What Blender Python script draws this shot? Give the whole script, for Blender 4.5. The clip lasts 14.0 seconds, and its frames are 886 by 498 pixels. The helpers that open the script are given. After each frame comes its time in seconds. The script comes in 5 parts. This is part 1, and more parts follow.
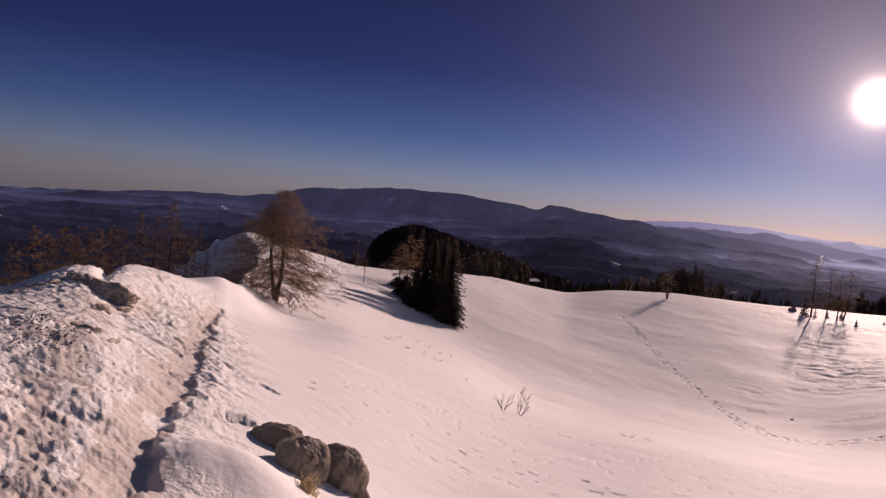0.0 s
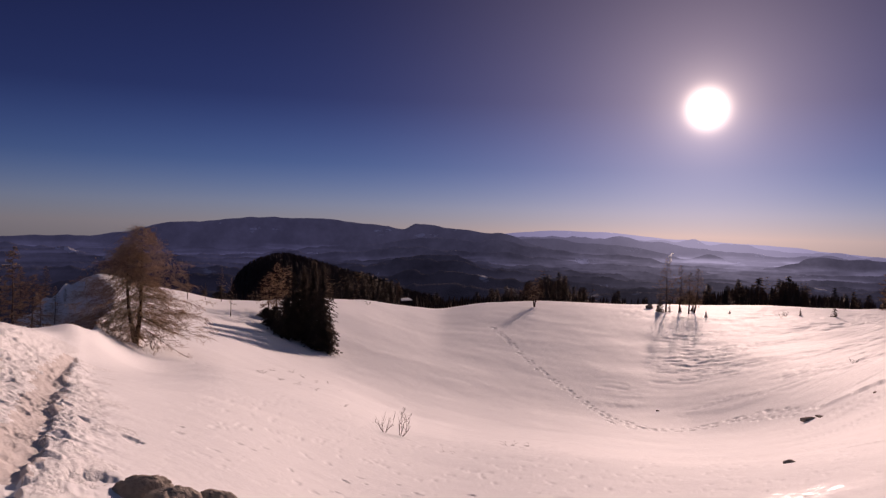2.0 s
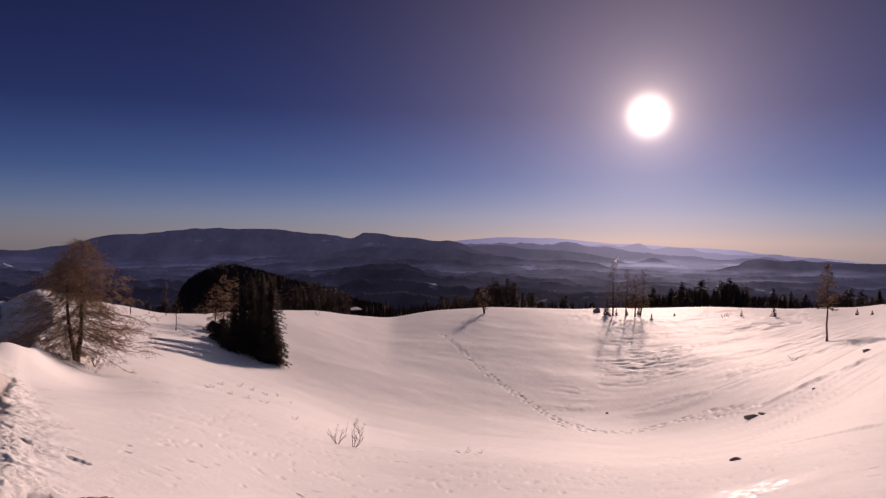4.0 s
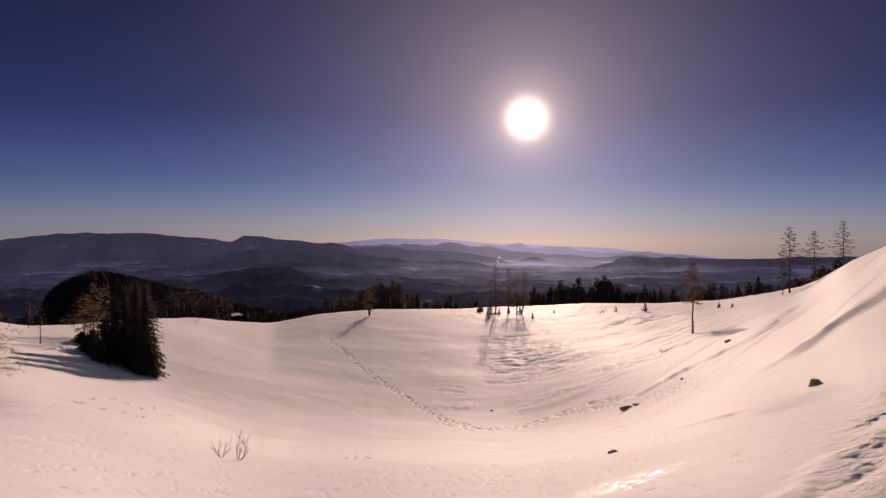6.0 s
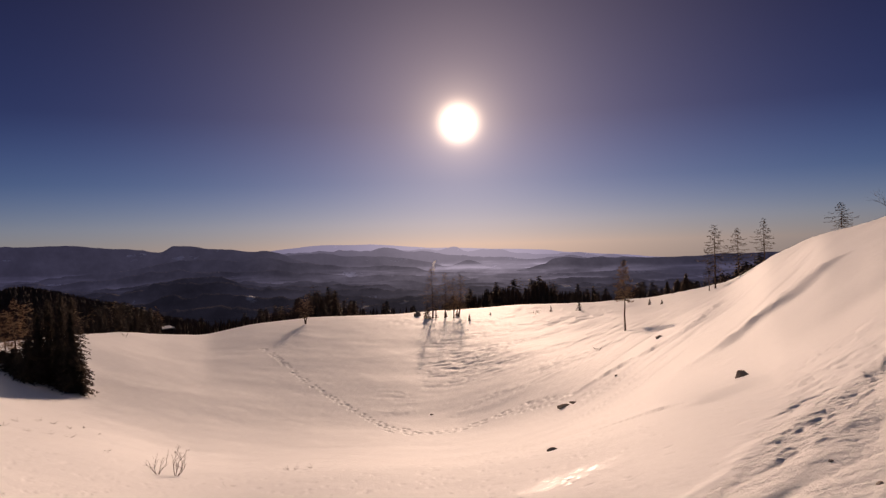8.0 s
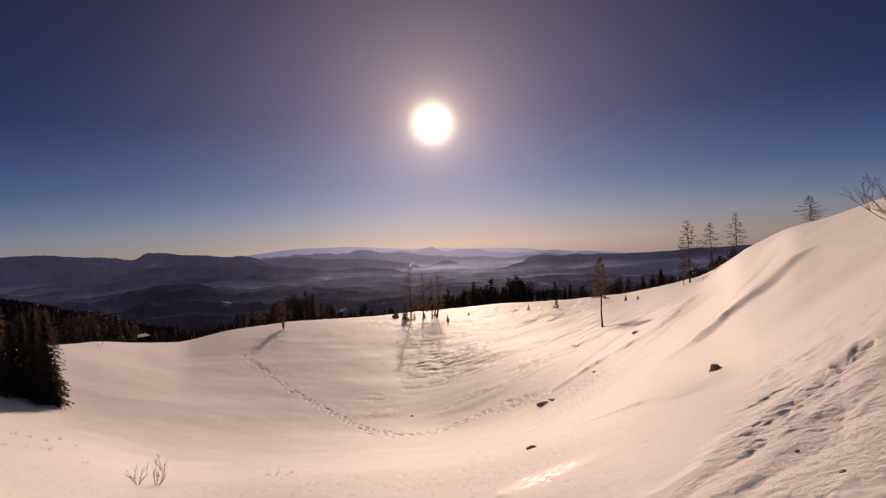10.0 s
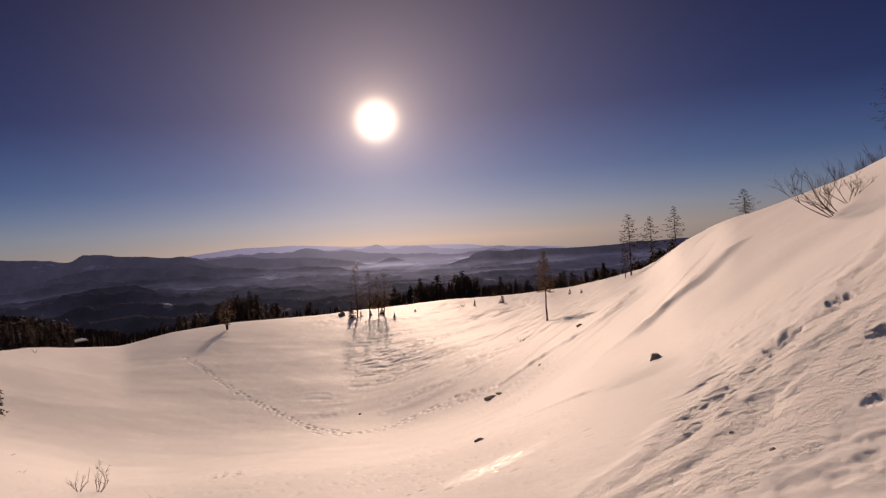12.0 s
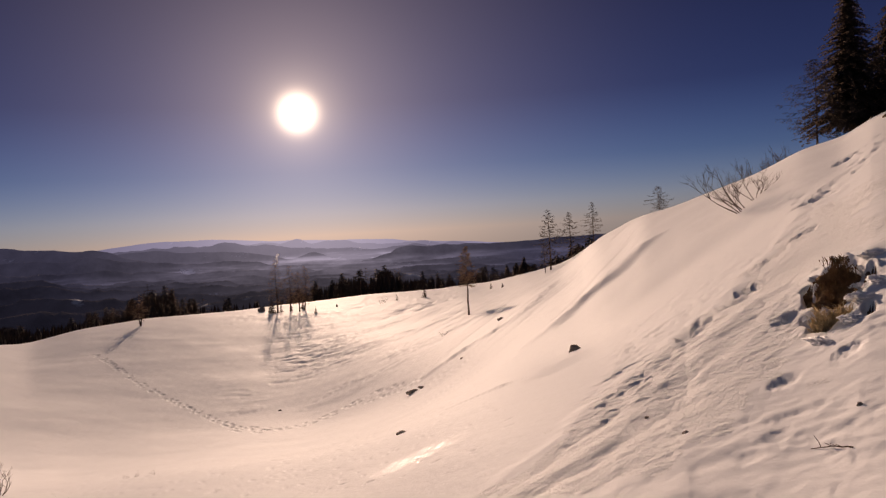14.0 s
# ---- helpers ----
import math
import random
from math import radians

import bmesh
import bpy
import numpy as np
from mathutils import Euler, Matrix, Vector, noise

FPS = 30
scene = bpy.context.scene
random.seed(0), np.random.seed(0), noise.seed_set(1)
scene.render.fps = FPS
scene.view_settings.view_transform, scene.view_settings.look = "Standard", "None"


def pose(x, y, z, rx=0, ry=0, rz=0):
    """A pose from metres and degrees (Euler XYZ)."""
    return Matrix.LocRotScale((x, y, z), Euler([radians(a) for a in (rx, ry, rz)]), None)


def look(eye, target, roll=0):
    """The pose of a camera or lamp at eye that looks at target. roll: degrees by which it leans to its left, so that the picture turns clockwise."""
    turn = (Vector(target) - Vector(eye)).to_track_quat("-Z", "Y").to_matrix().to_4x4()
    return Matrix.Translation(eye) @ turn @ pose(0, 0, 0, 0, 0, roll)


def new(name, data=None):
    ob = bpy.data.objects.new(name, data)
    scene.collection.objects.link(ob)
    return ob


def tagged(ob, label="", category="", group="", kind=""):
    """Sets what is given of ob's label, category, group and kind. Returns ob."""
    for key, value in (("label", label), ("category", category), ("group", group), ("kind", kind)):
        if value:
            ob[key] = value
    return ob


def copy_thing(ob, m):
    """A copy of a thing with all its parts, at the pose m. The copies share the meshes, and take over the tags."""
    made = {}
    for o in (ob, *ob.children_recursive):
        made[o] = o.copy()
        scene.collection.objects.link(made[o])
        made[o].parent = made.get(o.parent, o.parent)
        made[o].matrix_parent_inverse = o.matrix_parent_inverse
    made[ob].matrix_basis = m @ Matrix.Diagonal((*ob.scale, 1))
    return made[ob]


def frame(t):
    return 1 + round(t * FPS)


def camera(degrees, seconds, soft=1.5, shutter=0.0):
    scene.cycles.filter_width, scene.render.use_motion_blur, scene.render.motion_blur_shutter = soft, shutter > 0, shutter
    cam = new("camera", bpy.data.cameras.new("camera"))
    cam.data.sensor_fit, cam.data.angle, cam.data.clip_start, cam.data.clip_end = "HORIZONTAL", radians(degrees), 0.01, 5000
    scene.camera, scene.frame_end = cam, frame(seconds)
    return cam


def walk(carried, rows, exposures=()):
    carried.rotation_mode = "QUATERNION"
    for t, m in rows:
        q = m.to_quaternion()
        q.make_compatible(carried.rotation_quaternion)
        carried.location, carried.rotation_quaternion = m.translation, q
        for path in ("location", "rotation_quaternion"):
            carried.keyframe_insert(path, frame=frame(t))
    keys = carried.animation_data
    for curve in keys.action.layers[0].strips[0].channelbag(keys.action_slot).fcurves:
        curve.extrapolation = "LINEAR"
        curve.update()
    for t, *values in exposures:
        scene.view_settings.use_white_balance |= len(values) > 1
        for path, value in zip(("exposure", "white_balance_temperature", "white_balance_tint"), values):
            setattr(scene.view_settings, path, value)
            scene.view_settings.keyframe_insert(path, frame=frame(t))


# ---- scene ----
# ---- camera and its walk: a turn on the spot at eye height, the camera swinging with the body ----
EYE = 1.65
cam = camera(60.0, 14.0, soft=1.35)
PATH = [
    (0.0, 1.00, -3.61, -5.47, 0.000, 0.000, -0.000),
    (0.5, -1.32, -3.27, -3.74, 0.021, 0.037, -0.014),
    (1.0, -3.01, -3.02, -2.90, 0.025, 0.057, -0.013),
    (1.5, -5.74, -2.66, -2.35, 0.038, 0.056, 0.004),
    (2.0, -8.98, -1.40, -1.61, 0.012, 0.111, -0.018),
    (2.5, -11.00, -1.14, -1.14, -0.015, 0.119, -0.021),
    (5.0, -15.54, -0.52, -0.45, -0.035, 0.062, 0.035),
    (5.5, -18.59, -0.92, -0.35, -0.061, 0.012, 0.086),
    (6.0, -21.46, -0.58, 0.12, -0.077, 0.052, 0.089),
    (6.5, -23.09, -0.54, 0.86, -0.087, 0.078, 0.083),
    (7.0, -23.87, -0.57, 1.13, -0.104, 0.054, 0.088),
    (7.5, -25.30, -0.43, 1.24, -0.115, 0.023, 0.091),
    (8.0, -26.29, -0.30, 1.54, -0.147, -0.038, 0.102),
    (10.5, -28.62, -0.51, 3.22, -0.205, -0.203, 0.161),
    (11.0, -29.48, -0.93, 3.47, -0.223, -0.236, 0.164),
    (11.5, -30.51, -0.74, 3.50, -0.253, -0.257, 0.155),
    (12.0, -32.10, -0.79, 3.71, -0.245, -0.262, 0.133),
    (12.5, -34.79, -0.84, 3.77, -0.237, -0.243, 0.111),
    (13.0, -37.60, -0.95, 3.12, -0.245, -0.244, 0.083),
    (13.5, -37.92, -1.22, 3.26, -0.249, -0.235, 0.087),
    (14.0, -37.89, -1.53, 3.39, -0.226, -0.224, 0.079),
]
walk(cam, [(t, pose(x, y, EYE + z, 90 + pitch, roll, yaw)) for t, yaw, pitch, roll, x, y, z in PATH],
     exposures=[(0.0, 0.13, 8400, 21), (2.5, 0.13, 8400, 21), (5.0, 0.12, 8900, 18), (6.0, 0.12, 9500, 16), (8.0, 0.12, 10200, 13), (14.0, 0.1, 10100, 12)])

# ---- light: one low winter sun and a clear sky ----
SUN_AZ, SUN_EL = 27.7, 9.0


def heading(az, el=0.0):
    """Unit vector; az in degrees clockwise from +y, el above the level."""
    a, e = radians(az), radians(el)
    return Vector((math.sin(a) * math.cos(e), math.cos(a) * math.cos(e), math.sin(e)))


# The plan below is written as a chart: headings and radii as paced out. SQUEEZE turns it into the world's.
SQUEEZE = 0.8246
CHART = [-180, -60, -30, -18, -8, 2, 14, 20, 29, 36, 48, 52, 57, 60, 65, 70, 75, 80, 180]
TURNED = [-180, -51, -26, -15.85, -7.25, 1.05, 11.1, 16.1, 23.85, 29.64, 39.6, 43.0, 47.25, 49.8, 54.3, 58.75, 63.2, 67.5, 180]
LIFTED = [-0.7, -0.7, -0.6, -0.5, -0.3, 0.0, 0.25, 0.4, 0.38, 0.35, 0.2, 0.12, 0.1, 0.08, 0.05, 0.03, 0.0, 0.0, -0.7]


def bearing(az):
    """World heading of a chart heading."""
    return np.interp(az, CHART, TURNED)


def unturn(az):
    return np.interp(az, TURNED, CHART)


def lift(az):
    """Degrees by which the chart is tilted at a heading."""
    return np.interp(az, CHART, LIFTED)


world = bpy.data.worlds.new("sky")
scene.world = world
world.use_nodes = True
wn, wl = world.node_tree.nodes, world.node_tree.links
wn.clear()
w_out = wn.new("ShaderNodeOutputWorld")
w_bg = wn.new("ShaderNodeBackground")
w_sky = wn.new("ShaderNodeTexSky")
w_sky.sky_type = "NISHITA"
w_sky.sun_disc = False
w_sky.sun_elevation = radians(SUN_EL)
w_sky.sun_rotation = radians(SUN_AZ)
w_sky.altitude = 1600
w_sky.air_density = 1.0
w_sky.dust_density = 0.2
w_sky.ozone_density = 3.0
w_bg.inputs["Strength"].default_value = 0.15
# the sun's own disc and the bright air round it
w_tc = wn.new("ShaderNodeTexCoord")
# the thin, deep blue air of a high place: darker and more violet with height; overhead, out of view, brightened as fill
# light
w_sep = wn.new("ShaderNodeSeparateXYZ")
wl.new(w_tc.outputs["Generated"], w_sep.inputs[0])
w_tint = wn.new("ShaderNodeValToRGB")
tints = [(0.0, (0.175, 0.197, 0.41)), (0.029, (0.168, 0.192, 0.40)), (0.082, (0.088, 0.121, 0.285)), (0.165, (0.053, 0.060, 0.160)), (0.33, (0.054, 0.044, 0.108)), (0.62, (0.55, 0.40, 0.42)), (1.0, (0.68, 0.49, 0.50))]
while len(w_tint.color_ramp.elements) < len(tints):
    w_tint.color_ramp.elements.new(0.5)
for k, (p, c) in zip(w_tint.color_ramp.elements, tints):
    k.position, k.color = p, (*c, 1)
wl.new(w_sep.outputs["Z"], w_tint.inputs[0])
w_mix = wn.new("ShaderNodeMix")
w_mix.data_type, w_mix.blend_type = "RGBA", "MULTIPLY"
w_mix.inputs[0].default_value = 1.0
wl.new(w_sky.outputs[0], w_mix.inputs[6])
wl.new(w_tint.outputs[0], w_mix.inputs[7])
wl.new(w_mix.outputs[2], w_bg.inputs["Color"])
w_dot = wn.new("ShaderNodeVectorMath")
w_dot.operation = "DOT_PRODUCT"
w_dot.inputs[1].default_value = heading(SUN_AZ, SUN_EL)
wl.new(w_tc.outputs["Generated"], w_dot.inputs[0])
w_arc = wn.new("ShaderNodeMath")
w_arc.operation = "ARCCOSINE"
wl.new(w_dot.outputs["Value"], w_arc.inputs[0])


def w_math(op, a, b):
    n = wn.new("ShaderNodeMath")
    n.operation = op
    for socket, v in zip(n.inputs, (a, b)):
        if isinstance(v, (int, float)):
            socket.default_value = v
        else:
            wl.new(v, socket)
    return n.outputs[0]


def w_lobe(width, gain):
    """gain * exp(-(angle / width)^2), width in degrees."""
    q = w_math("DIVIDE", w_arc.outputs[0], radians(width))
    return w_math("MULTIPLY", w_math("EXPONENT", w_math("MULTIPLY", w_math("MULTIPLY", q, q), -1.0), 0.0), gain)


w_glow = w_math("ADD", w_math("ADD", w_lobe(1.03, 4.0), w_lobe(2.6, 0.32)), w_lobe(6.6, 0.15))
w_bg2 = wn.new("ShaderNodeBackground")
w_bg2.inputs["Color"].default_value = (0.92, 0.81, 0.83, 1)
wl.new(w_glow, w_bg2.inputs["Strength"])
w_add = wn.new("ShaderNodeAddShader")
wl.new(w_bg.outputs[0], w_add.inputs[0])
wl.new(w_bg2.outputs[0], w_add.inputs[1])
# the wide violet brightness of the air on the sun's side
w_bg3 = wn.new("ShaderNodeBackground")
w_bg3.inputs["Color"].default_value = (0.86, 0.76, 0.98, 1)
wl.new(w_lobe(15.5, 0.128), w_bg3.inputs["Strength"])
w_all = wn.new("ShaderNodeAddShader")
wl.new(w_add.outputs[0], w_all.inputs[0])
wl.new(w_bg3.outputs[0], w_all.inputs[1])
wl.new(w_all.outputs[0], w_out.inputs["Surface"])

sun_data = bpy.data.lights.new("sun", "SUN")
sun_data.energy = 4.35
sun_data.angle = radians(0.5)
sun_data.color = (1.0, 0.84, 0.87)
sun = new("sun", sun_data)
sun.matrix_world = look(heading(SUN_AZ, SUN_EL + 5.2) * 400, (0, 0, 0))

# ---- materials ----


def node_tree(name):
    m = bpy.data.materials.new(name)
    m.use_nodes = True
    n, l = m.node_tree.nodes, m.node_tree.links
    return m, n, l, n["Principled BSDF"]


def put(l, socket, v):
    if isinstance(v, (int, float)):
        socket.default_value = v
    elif isinstance(v, tuple):
        socket.default_value = (*v, 1) if len(v) == 3 else v
    else:
        l.new(v, socket)


def n_noise(n, l, scale, detail=4, rough=0.55, kind="Object", stretch=None):
    tc = n.new("ShaderNodeTexCoord")
    out = tc.outputs[kind]
    if stretch:
        mp = n.new("ShaderNodeMapping")
        mp.inputs["Scale"].default_value = stretch
        l.new(out, mp.inputs[0])
        out = mp.outputs[0]
    t = n.new("ShaderNodeTexNoise")
    t.inputs["Scale"].default_value, t.inputs["Detail"].default_value, t.inputs["Roughness"].default_value = scale, detail, rough
    l.new(out, t.inputs["Vector"])
    return t.outputs["Fac"]


def n_ramp(n, l, fac, *stops):
    r = n.new("ShaderNodeValToRGB")
    e = r.color_ramp.elements
    while len(e) < len(stops):
        e.new(0.5)
    for k, (p, c) in zip(e, stops):
        k.position, k.color = p, (*c, 1) if isinstance(c, tuple) else (c, c, c, 1)
    l.new(fac, r.inputs[0])
    return r.outputs["Color"]


def n_mix(n, l, fac, a, b, blend="MIX"):
    m = n.new("ShaderNodeMix")
    m.data_type, m.blend_type = "RGBA", blend
    put(l, m.inputs[0], fac), put(l, m.inputs[6], a), put(l, m.inputs[7], b)
    return m.outputs[2]


def n_math(n, l, op, a, b=0.0):
    m = n.new("ShaderNodeMath")
    m.operation = op
    put(l, m.inputs[0], a), put(l, m.inputs[1], b)
    return m.outputs[0]


def n_bump(n, l, bsdf, height, strength, distance, chain=None):
    b = n.new("ShaderNodeBump")
    b.inputs["Strength"].default_value, b.inputs["Distance"].default_value = strength, distance
    put(l, b.inputs["Height"], height)
    if chain:
        l.new(chain, b.inputs["Normal"])
    l.new(b.outputs[0], bsdf.inputs["Normal"])
    return b.outputs[0]


def make_snow(name, lump, low, high):
    m, n, l, b = node_tree(name)
    broad = n_noise(n, l, 0.12, 3)
    fine = n_noise(n, l, 9.0, 5, 0.65)
    grain = n_noise(n, l, 60.0, 3, 0.7)
    col = n_mix(n, l, broad, low, high)
    put(l, b.inputs["Base Color"], n_mix(n, l, n_ramp(n, l, fine, (0.3, 0.0), (0.7, 0.35)), col, (0.78, 0.77, 0.765)))
    # a glazed patch of melted and refrozen crust
    geo, gap = n.new("ShaderNodeNewGeometry"), n.new("ShaderNodeVectorMath")
    gap.operation = "DISTANCE"
    l.new(geo.outputs["Position"], gap.inputs[0])
    x, y = 9.2 / SQUEEZE * math.sin(radians(bearing(42.1))), 9.2 / SQUEEZE * math.cos(radians(bearing(42.1)))
    gap.inputs[1].default_value = (x, y, -1.71)
    near = n_ramp(n, l, n_math(n, l, "DIVIDE", gap.outputs["Value"], 1.15), (0.25, 1.0), (1.0, 0.0))
    flake = n_ramp(n, l, n_noise(n, l, 8.0, 4, 0.7), (0.53, 0.0), (0.60, 1.0))
    glaze = n_math(n, l, "MULTIPLY", n_ramp(n, l, n_math(n, l, "MULTIPLY", near, n_noise(n, l, 2.2, 4, 0.7)), (0.16, 0.0), (0.50, 1.0)), flake)
    put(l, b.inputs["Roughness"], n_mix(n, l, glaze, n_ramp(n, l, fine, (0.35, 0.5), (0.65, 0.7)), (0.36, 0.36, 0.36)))
    put(l, b.inputs["Specular IOR Level"], n_math(n, l, "ADD", 0.004, n_math(n, l, "MULTIPLY", glaze, 0.06)))
    c = n_bump(n, l, b, n_noise(n, l, 1.6, 5, 0.6), 0.35, 0.06)
    c = n_bump(n, l, b, fine, 0.32 * lump, 0.02 * lump, c)
    n_bump(n, l, b, grain if lump < 1.5 else n_noise(n, l, 28.0, 4, 0.7), 0.25 * lump, 0.006 * lump, c)
    return m


def make_plain(name, dark, light, scale, rough=0.85, bump=0.3, stretch=None):
    m, n, l, b = node_tree(name)
    big, small = n_noise(n, l, scale, 4, stretch=stretch), n_noise(n, l, scale * 7, 4)
    put(l, b.inputs["Base Color"], n_mix(n, l, n_mix(n, l, 0.4, big, small), dark, light))
    b.inputs["Roughness"].default_value = rough
    b.inputs["Specular IOR Level"].default_value = 0.12
    n_bump(n, l, b, small, bump, 0.02)
    return m


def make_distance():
    """Far wooded hills in thin winter air, whose haze is emission that grows with the way to them and gathers in the
    valleys.
    """
    m, n, l, b = node_tree("far_hills_haze_glow")
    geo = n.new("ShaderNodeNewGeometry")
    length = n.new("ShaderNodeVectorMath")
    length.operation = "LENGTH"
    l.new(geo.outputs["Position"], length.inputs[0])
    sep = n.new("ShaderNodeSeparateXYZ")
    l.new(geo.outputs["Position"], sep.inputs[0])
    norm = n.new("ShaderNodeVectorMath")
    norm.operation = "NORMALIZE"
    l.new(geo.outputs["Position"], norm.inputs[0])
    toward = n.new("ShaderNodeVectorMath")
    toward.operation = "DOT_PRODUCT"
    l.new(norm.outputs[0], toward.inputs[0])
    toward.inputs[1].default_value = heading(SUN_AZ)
    # haze colour the hills themselves give off, brighter toward the sun
    haze_glow = n_ramp(n, l, toward.outputs["Value"], (0.60, (0.040, 0.047, 0.118)), (0.86, (0.042, 0.048, 0.122)), (0.96, (0.050, 0.056, 0.128)), (0.99, (0.100, 0.105, 0.200)), (1.0, (0.160, 0.165, 0.285)))
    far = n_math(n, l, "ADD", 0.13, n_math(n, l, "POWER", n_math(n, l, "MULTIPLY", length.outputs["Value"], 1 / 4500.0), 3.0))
    # morning fog, put in as extra emission, lies level in the valleys, its top torn and uneven
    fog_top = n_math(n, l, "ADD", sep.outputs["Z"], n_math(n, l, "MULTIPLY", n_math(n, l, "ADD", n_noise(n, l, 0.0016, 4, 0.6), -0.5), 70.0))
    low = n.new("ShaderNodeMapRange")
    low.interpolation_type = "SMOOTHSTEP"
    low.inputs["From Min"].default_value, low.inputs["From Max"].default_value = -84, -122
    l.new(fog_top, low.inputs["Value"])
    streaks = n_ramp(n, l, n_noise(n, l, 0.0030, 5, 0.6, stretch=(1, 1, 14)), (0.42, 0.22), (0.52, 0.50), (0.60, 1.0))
    mist_glow = n_math(n, l, "MULTIPLY", n_math(n, l, "MULTIPLY", low.outputs[0], streaks), n_math(n, l, "MULTIPLY", n_math(n, l, "POWER", far, 1.4), 2.1))
    patch = n_noise(n, l, 0.010, 6, 0.62)
    wood = n_noise(n, l, 0.045, 5, 0.7)
    field = n_ramp(n, l, n_noise(n, l, 0.0075, 3, 0.5, stretch=(1, 1, 3)), (0.66, 0.0), (0.69, 1.0))
    cover = n_ramp(n, l, patch, (0.3, (0.010, 0.011, 0.013)), (0.60, (0.028, 0.025, 0.024)), (0.75, (0.045, 0.042, 0.04)), (0.79, (0.55, 0.55, 0.57)))
    put(l, b.inputs["Base Color"], n_mix(n, l, n_math(n, l, "MULTIPLY", field, n_ramp(n, l, wood, (0.45, 0.0), (0.52, 1.0))), cover, (0.34, 0.34, 0.36)))
    b.inputs["Roughness"].default_value = 1.0
    b.inputs["Specular IOR Level"].default_value = 0.0
    n_bump(n, l, b, wood, 0.8, 6.0)
    put(l, b.inputs["Emission Color"], haze_glow)
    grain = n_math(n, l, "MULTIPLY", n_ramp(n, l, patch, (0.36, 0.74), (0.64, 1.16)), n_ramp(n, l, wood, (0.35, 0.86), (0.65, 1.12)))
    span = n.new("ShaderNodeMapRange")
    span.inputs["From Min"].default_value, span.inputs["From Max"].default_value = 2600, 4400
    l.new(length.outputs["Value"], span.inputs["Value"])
    # more emission on the farthest ranges, to pale them like deep haze
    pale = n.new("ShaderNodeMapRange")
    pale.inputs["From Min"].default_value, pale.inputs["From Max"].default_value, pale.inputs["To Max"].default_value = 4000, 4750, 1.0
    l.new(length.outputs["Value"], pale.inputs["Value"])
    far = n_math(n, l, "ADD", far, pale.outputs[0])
    put(l, b.inputs["Emission Strength"], n_math(n, l, "ADD", n_math(n, l, "MULTIPLY", far, n_mix(n, l, span.outputs[0], grain, (0.95, 0.95, 0.95))), mist_glow))
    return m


def make_foliage(name, dark, light, thin):
    """Needles and fine twigs, which let some of the light behind them through."""
    m = make_plain(name, dark, light, 3, 0.8, 0.1)
    n, l = m.node_tree.nodes, m.node_tree.links
    b = n["Principled BSDF"]
    t, mix = n.new("ShaderNodeBsdfTranslucent"), n.new("ShaderNodeMixShader")
    l.new(b.inputs["Base Color"].links[0].from_socket, t.inputs["Color"])
    mix.inputs[0].default_value = thin
    l.new(b.outputs[0], mix.inputs[1])
    l.new(t.outputs[0], mix.inputs[2])
    l.new(mix.outputs[0], n["Material Output"].inputs["Surface"])
    return m


SNOW = make_snow("snow", 1.0, (0.80, 0.80, 0.81), (0.88, 0.87, 0.865))
TRODDEN = make_snow("trodden_snow", 2.3, (0.76, 0.75, 0.745), (0.86, 0.85, 0.845))
DIRTY = make_snow("dirty_snow", 1.8, (0.50, 0.44, 0.41), (0.72, 0.67, 0.64))
STEAM = make_foliage("steam", (0.88, 0.88, 0.9), (0.92, 0.92, 0.94), 0.92)
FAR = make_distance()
BARK = make_plain("larch_bark", (0.05, 0.032, 0.022), (0.16, 0.10, 0.07), 6, 0.9, 0.6, (1, 1, 0.25))
TWIG = make_foliage("larch_twigs", (0.33, 0.235, 0.165), (0.48, 0.355, 0.25), 0.55)
GREYTWIG = make_plain("bare_twigs", (0.07, 0.05, 0.04), (0.15, 0.11, 0.085), 6, 0.85, 0.1)
NEEDLE = make_foliage("spruce_needles", (0.075, 0.055, 0.046), (0.120, 0.088, 0.068), 0.45)
ROCK = make_plain("limestone", (0.15, 0.118, 0.098), (0.46, 0.39, 0.33), 5, 0.9, 0.9)
SLAB = make_plain("pale_limestone", (0.36, 0.30, 0.25), (0.74, 0.66, 0.58), 7, 0.9, 0.9, (1, 1, 0.4))
TURF = make_plain("dark_turf", (0.09, 0.052, 0.028), (0.30, 0.175, 0.09), 9, 0.95, 0.8)
GRASS = make_foliage("dry_grass", (0.48, 0.38, 0.24), (0.74, 0.62, 0.42), 0.35)
FOREST = make_foliage("dark_wood", (0.050, 0.036, 0.034), (0.085, 0.060, 0.052), 0.3)

# ---- terrain: rings round the stand, (heading; radius and height of the near slope, the bowl and the crest) ----
AZ = [-180, -120, -70, -45, -35, -31, -28, -26, -23, -21, -19, -17, -14, -11, -8, -4, 2, 5, 8, 11.5, 15, 20, 27, 33, 40, 46, 50, 53, 56, 59,
      63, 67, 71, 75, 78, 81, 90, 110, 140, 180]
NEAR = [(5, -1.7), (5, -1.2), (5, -0.9), (4, -1.2), (4, -1.4), (4, -1.47), (4, -1.52), (4, -1.6), (4, -1.65), (4.5, -1.75), (4.5, -1.8),
        (4.5, -1.85), (5, -2.0), (5, -2.1), (6, -2.35), (6, -2.5), (7, -3.1), (7, -3.15), (7, -3.2), (7, -3.3), (7, -3.3), (7, -3.3),
        (7, -3.3), (7, -3.3), (7, -3.1), (6, -2.6), (6, -2.4), (6, -2.3), (6, -2.15), (6, -2.0), (5, -1.8), (5, -1.72), (5, -1.65), (5, -1.58),
        (5, -1.5), (5, -1.4), (5, -1.0), (5, -0.6), (5, -1.0), (5, -1.7)]
